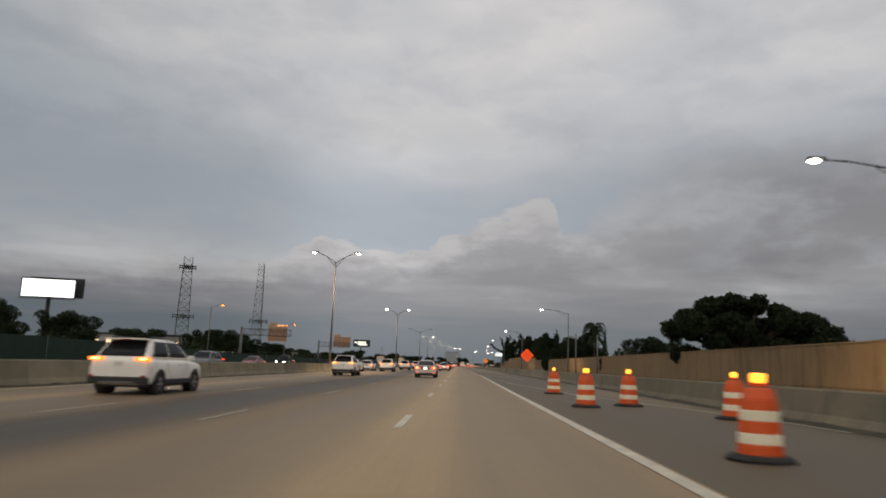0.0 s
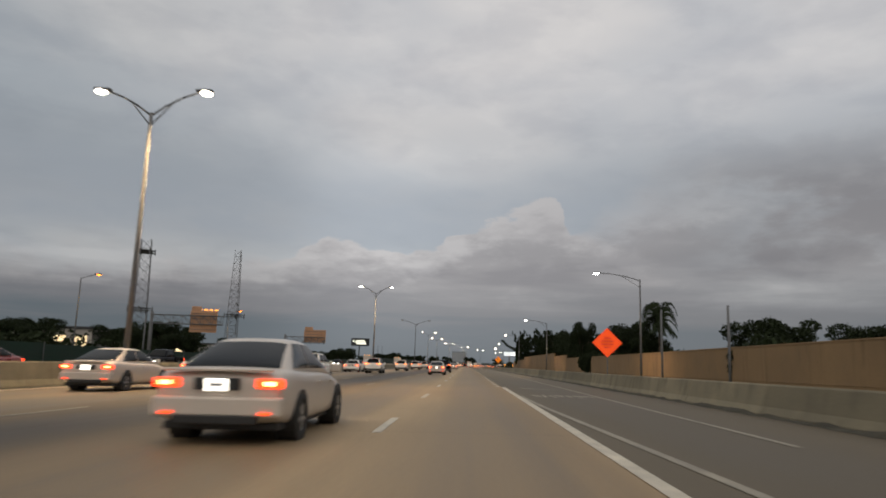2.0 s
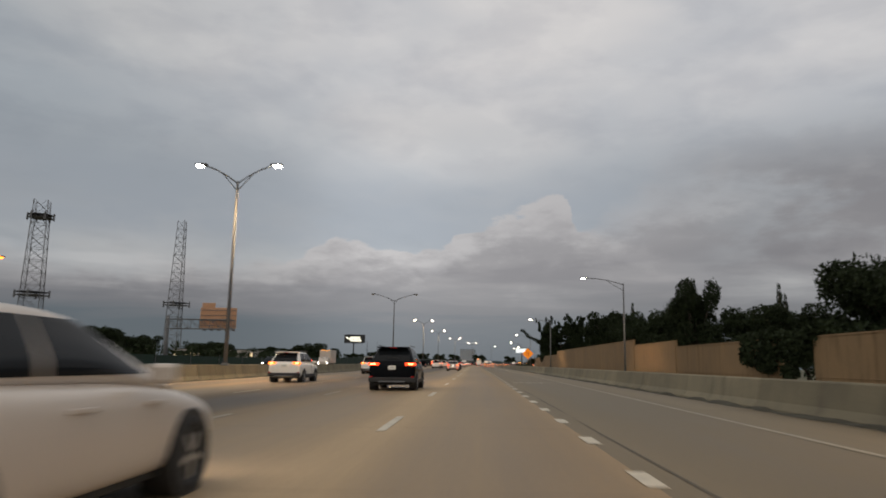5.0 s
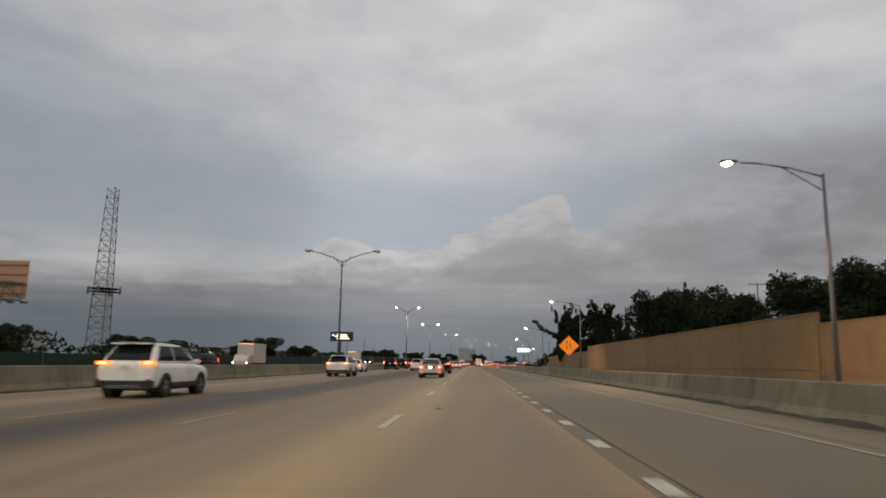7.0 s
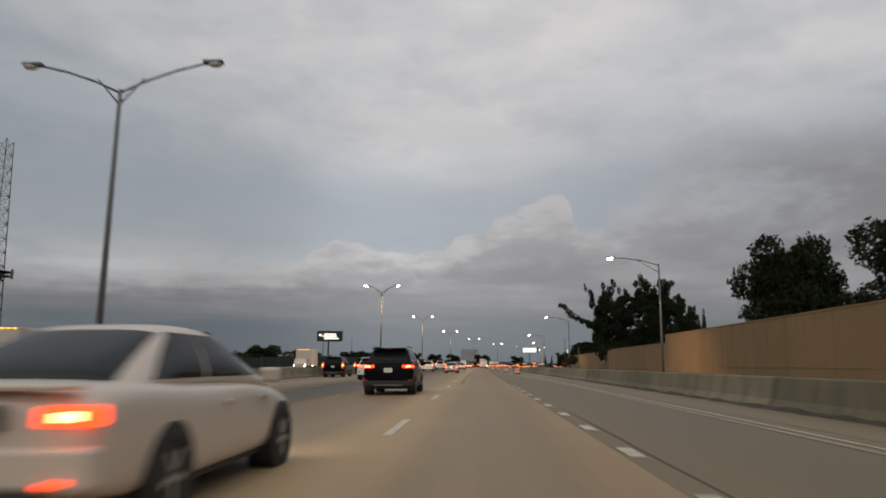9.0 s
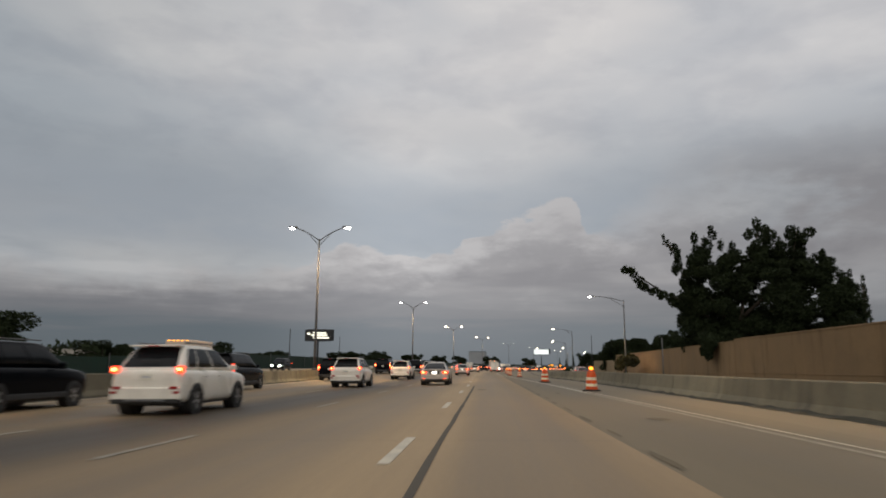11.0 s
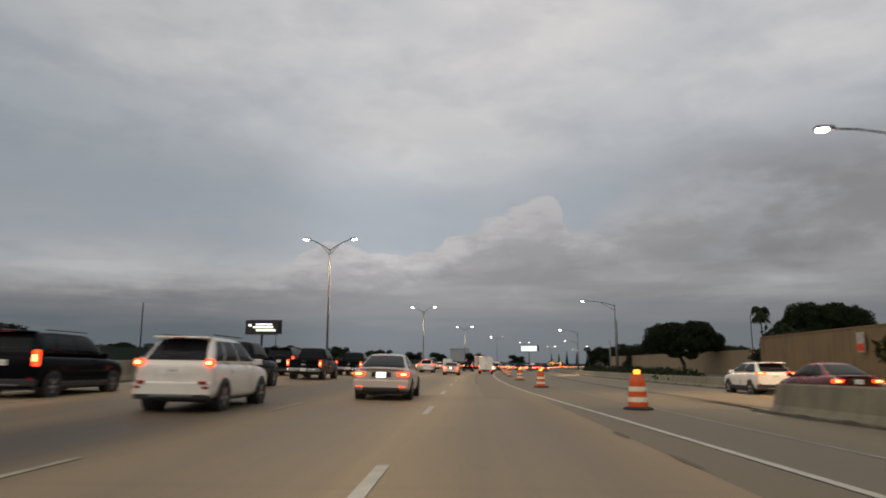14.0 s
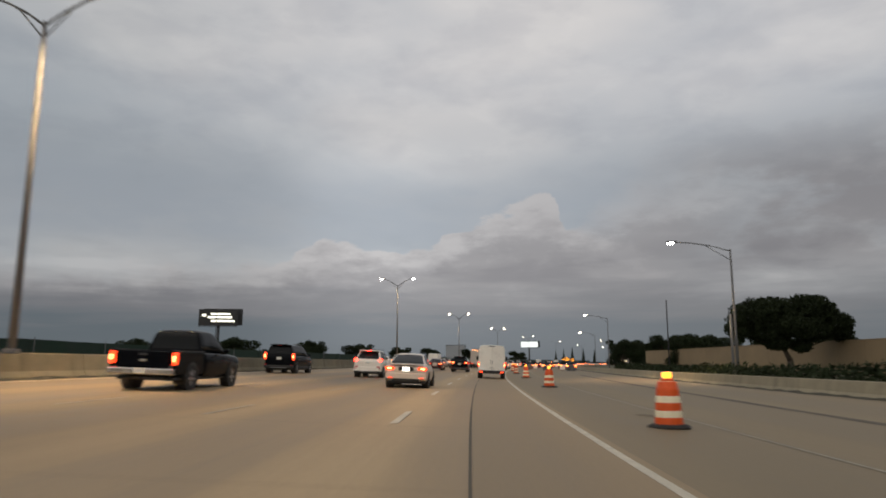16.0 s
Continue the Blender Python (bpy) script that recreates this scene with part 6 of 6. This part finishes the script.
WHITE = paint("white_car_paint", (0.90, 0.87, 0.79))
PEARL = paint("pearl_white_car_paint", (0.88, 0.84, 0.75))
SILVER = paint("silver_car_paint", (0.60, 0.53, 0.46), 0.35, 0.1)
BLACK = paint("black_car_paint", (0.004, 0.005, 0.007), 0.2)
BLACK.node_tree.nodes["Principled BSDF"].inputs["Specular IOR Level"].default_value = 0.05
BLACK.node_tree.nodes["Principled BSDF"].inputs["Coat Weight"].default_value = 0.05
GREY = paint("grey_car_paint", (0.13, 0.135, 0.14), 0.28, 0.4)
MAROON = paint("maroon_car_paint", (0.12, 0.015, 0.015), 0.28)


def park(car, lat, y, back=False):
    """Stands a vehicle in its lane, tail at y, square to the road."""
    slope = (lift(lat + 0.7, y) - lift(lat - 0.7, y)) / 1.4
    bank = -math.degrees(math.atan(slope))
    p = on_road(lat, y, 0.006)
    car.matrix_basis = pose(*p, 0, bank if not back else -bank, heading(y) + (180 if back else 0))
    return car


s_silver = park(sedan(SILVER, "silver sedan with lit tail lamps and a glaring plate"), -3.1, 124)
s_far = park(sedan(SILVER, "small silver saloon with lit tail lamps by the median"), -12.6, 72)
vic = park(sedan(WHITE, "long white saloon with lit tail lamps beside the median", 5.35, 1.96, 1.48, True), -14.0, 134)
rav = park(suv(WHITE, "white compact sport utility car with orange-lit tail lamps", lens=TAIL_AMBER), -10.4, 127)
suv2 = park(suv(PEARL, "pearl white sport utility car with roof rails and lit lamps", 4.7, 1.82, 1.72, 1.08, black_bumper=False, lamp=(1.10, 0.19, 0.17)), -8.3, 286)
tahoe = park(suv(BLACK, "large black sport utility car with tall lit tail lamps", 5.2, 2.04, 1.90, 1.18, True), -13.6, 360)
truck = park(pickup(BLACK, "black crew-cab pickup with a chrome bumper and lit tail lamps"), -9.8, 410.4)
vn = park(van(WHITE, "tall white panel van with a dark bumper and lit tail lamps"), 0.85, 443.0)
suv3 = park(suv(BLACK, "black sport utility car with lit tail lamps in the second lane", 4.9, 1.95, 1.78, 1.1), -3.2, 470)
wsed = park(sedan(WHITE, "white saloon with lit tail lamps in the fourth lane"), -10.9, 462)
DUSTY_WHITE = paint("dusty_white_truck_paint", (0.52, 0.47, 0.41), 0.5)
boxt = park(box_truck(DUSTY_WHITE, "dusty white box truck with a roller door and marker lamps"), -4.4, 520.0)
msed = park(sedan(MAROON, "maroon saloon with lit tail lamps in the queue"), -6.9, 478.0)
gsuv = park(suv(GREY, "grey sport utility car with lit tail lamps in the queue"), -6.9, 505.0)
rpick = park(suv(PEARL, "pale sport utility car on the slip road behind the barrier", 4.6, 1.82, 1.58), 14.0, 374.5)
rpick.location.z -= 0.06
rsuv = park(sedan(MAROON, "dark red saloon with lit tail lamps on the slip road"), 13.4, 366.5)
rsuv.location.z -= 0.06

park(suv(PEARL, "pearl white sport utility car braking, its lamps glaring red", 4.7, 1.82, 1.72, 1.08, black_bumper=False, lamp=(1.10, 0.19, 0.17), lens=BRAKE), -7.0, 434)

# single cars repeated along the lanes, each spot chosen to fit the camera's view
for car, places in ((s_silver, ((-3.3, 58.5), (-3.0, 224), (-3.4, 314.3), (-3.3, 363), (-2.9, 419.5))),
                    (suv3, ((-3.1, 150), (-3.2, 246))),
                    (rav, ((-10.7, 20.6), (-10.2, 58), (-10.3, 94), (-10.3, 160), (-10.3, 191.5), (-10.6, 226))),
                    (vic, ((-13.7, 84.5), (-13.8, 99), (-13.9, 252))),
                    (suv2, ((-8.2, 273), (-8.2, 309.5), (-8.0, 333.5), (-7.2, 356.5))),
                    (tahoe, ((-13.7, 286), (-13.8, 304), (-13.8, 330), (-13.5, 388), (-13.3, 436))),
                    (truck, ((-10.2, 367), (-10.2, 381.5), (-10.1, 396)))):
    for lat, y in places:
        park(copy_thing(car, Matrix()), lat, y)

# the queue far ahead, thinning round the bend
rng = random.Random(33)
kinds = [s_silver, wsed, msed, gsuv, suv3, rav, s_far, suv2, rpick, vn]
LANES = (-13.9, -10.7, -7.0, -3.45, 0.4)
taken = {-3.45: 528, -7.0: 512, -10.7: 455, -13.9: 470, 0.4: 452}
for lat in LANES:
    y = taken[lat] + rng.uniform(14, 26)
    while y < 790:
        park(copy_thing(kinds[rng.randrange(len(kinds))], Matrix()), lat + rng.uniform(-.25, .25), y)
        y += rng.uniform(13, 30) + (y - 450) * 0.03
# the end of the queue, far round the bend: small plain cars with glaring lamps
def distant_car(mat, label, tall):
    c = thing("distant_car", label, "car", "far traffic")
    h = 1.75 if tall else 1.45
    bm = bmesh.new()
    loft(bm, [body_ring(y, 0.9 * k, 0.03, zb) for y, k, zb in ((0, .92, .95), (.3, 1, 1.0), (3.2, 1, .98), (4.3, .96, .82), (4.6, .85, .7))])
    crease(part("body", bm, mat, c))
    bm = bmesh.new()
    loft(bm, [cabin_ring(y, .82, .66, .9, z) for y, z in ((.15 if tall else .6, 1.0), (.4 if tall else 1.3, h), (2.4, h), (3.3, 1.0))])
    crease(part("cabin", bm, CAR_GLASS, c))
    for s in (-1, 1):
        bm = bmesh.new()
        box(bm, s * 0.68, -0.02, 0.88, 0.3, 0.06, 0.16, 0.03)
        part("tail_lamp", bm, FAR_TAIL, c, "glaring orange-red tail lamp")
    return c


FAR_TAIL = glow("far_tail_lamp", (1.0, 0.16, 0.03), 16.0, (0.5, 0.05, 0.01))
small_cars = [distant_car(m_, f"distant {n_} car with glaring tail lamps in the queue", t_)
              for m_, n_, t_ in ((GREY, "grey", False), (WHITE, "white", True), (MAROON, "dark red", False))]
spots = [(lat, y) for lat, y0, y1, gap in ((5.4, 540, 980, 24), (9.0, 525, 980, 20), (12.4, 512, 980, 22), (-13.9, 805, 1000, 30), (-10.7, 812, 1000, 28), (-7.0, 802, 1000, 26),
                                           (-3.45, 808, 1000, 28), (0.4, 800, 1000, 26)) for y in np.arange(y0, y1, gap)]
for i, (lat, y) in enumerate(spots):
    car = small_cars[i] if i < 3 else copy_thing(small_cars[rng.randrange(3)], Matrix())
    park(car, lat + rng.uniform(-.3, .3), float(y) + rng.uniform(-6, 6))
# oncoming traffic on the far carriageway
for lat, y in ((-30.4, 268), (-28.0, 336)):
    park(copy_thing(boxt, Matrix()), lat, y, True)
for lat, y in ((-22.5, 62), (-26, 88), (-30, 120), (-22.5, 150), (-29.5, 243), (-32.5, 256), (-36, 246), (-29, 345), (-30, 372), (-22.5, 392), (-26, 452), (-33, 470), (-30, 540), (-26, 600)):
    park(copy_thing((gsuv, msed, suv3, tahoe, truck)[rng.randrange(5)], Matrix()), lat, y, True)
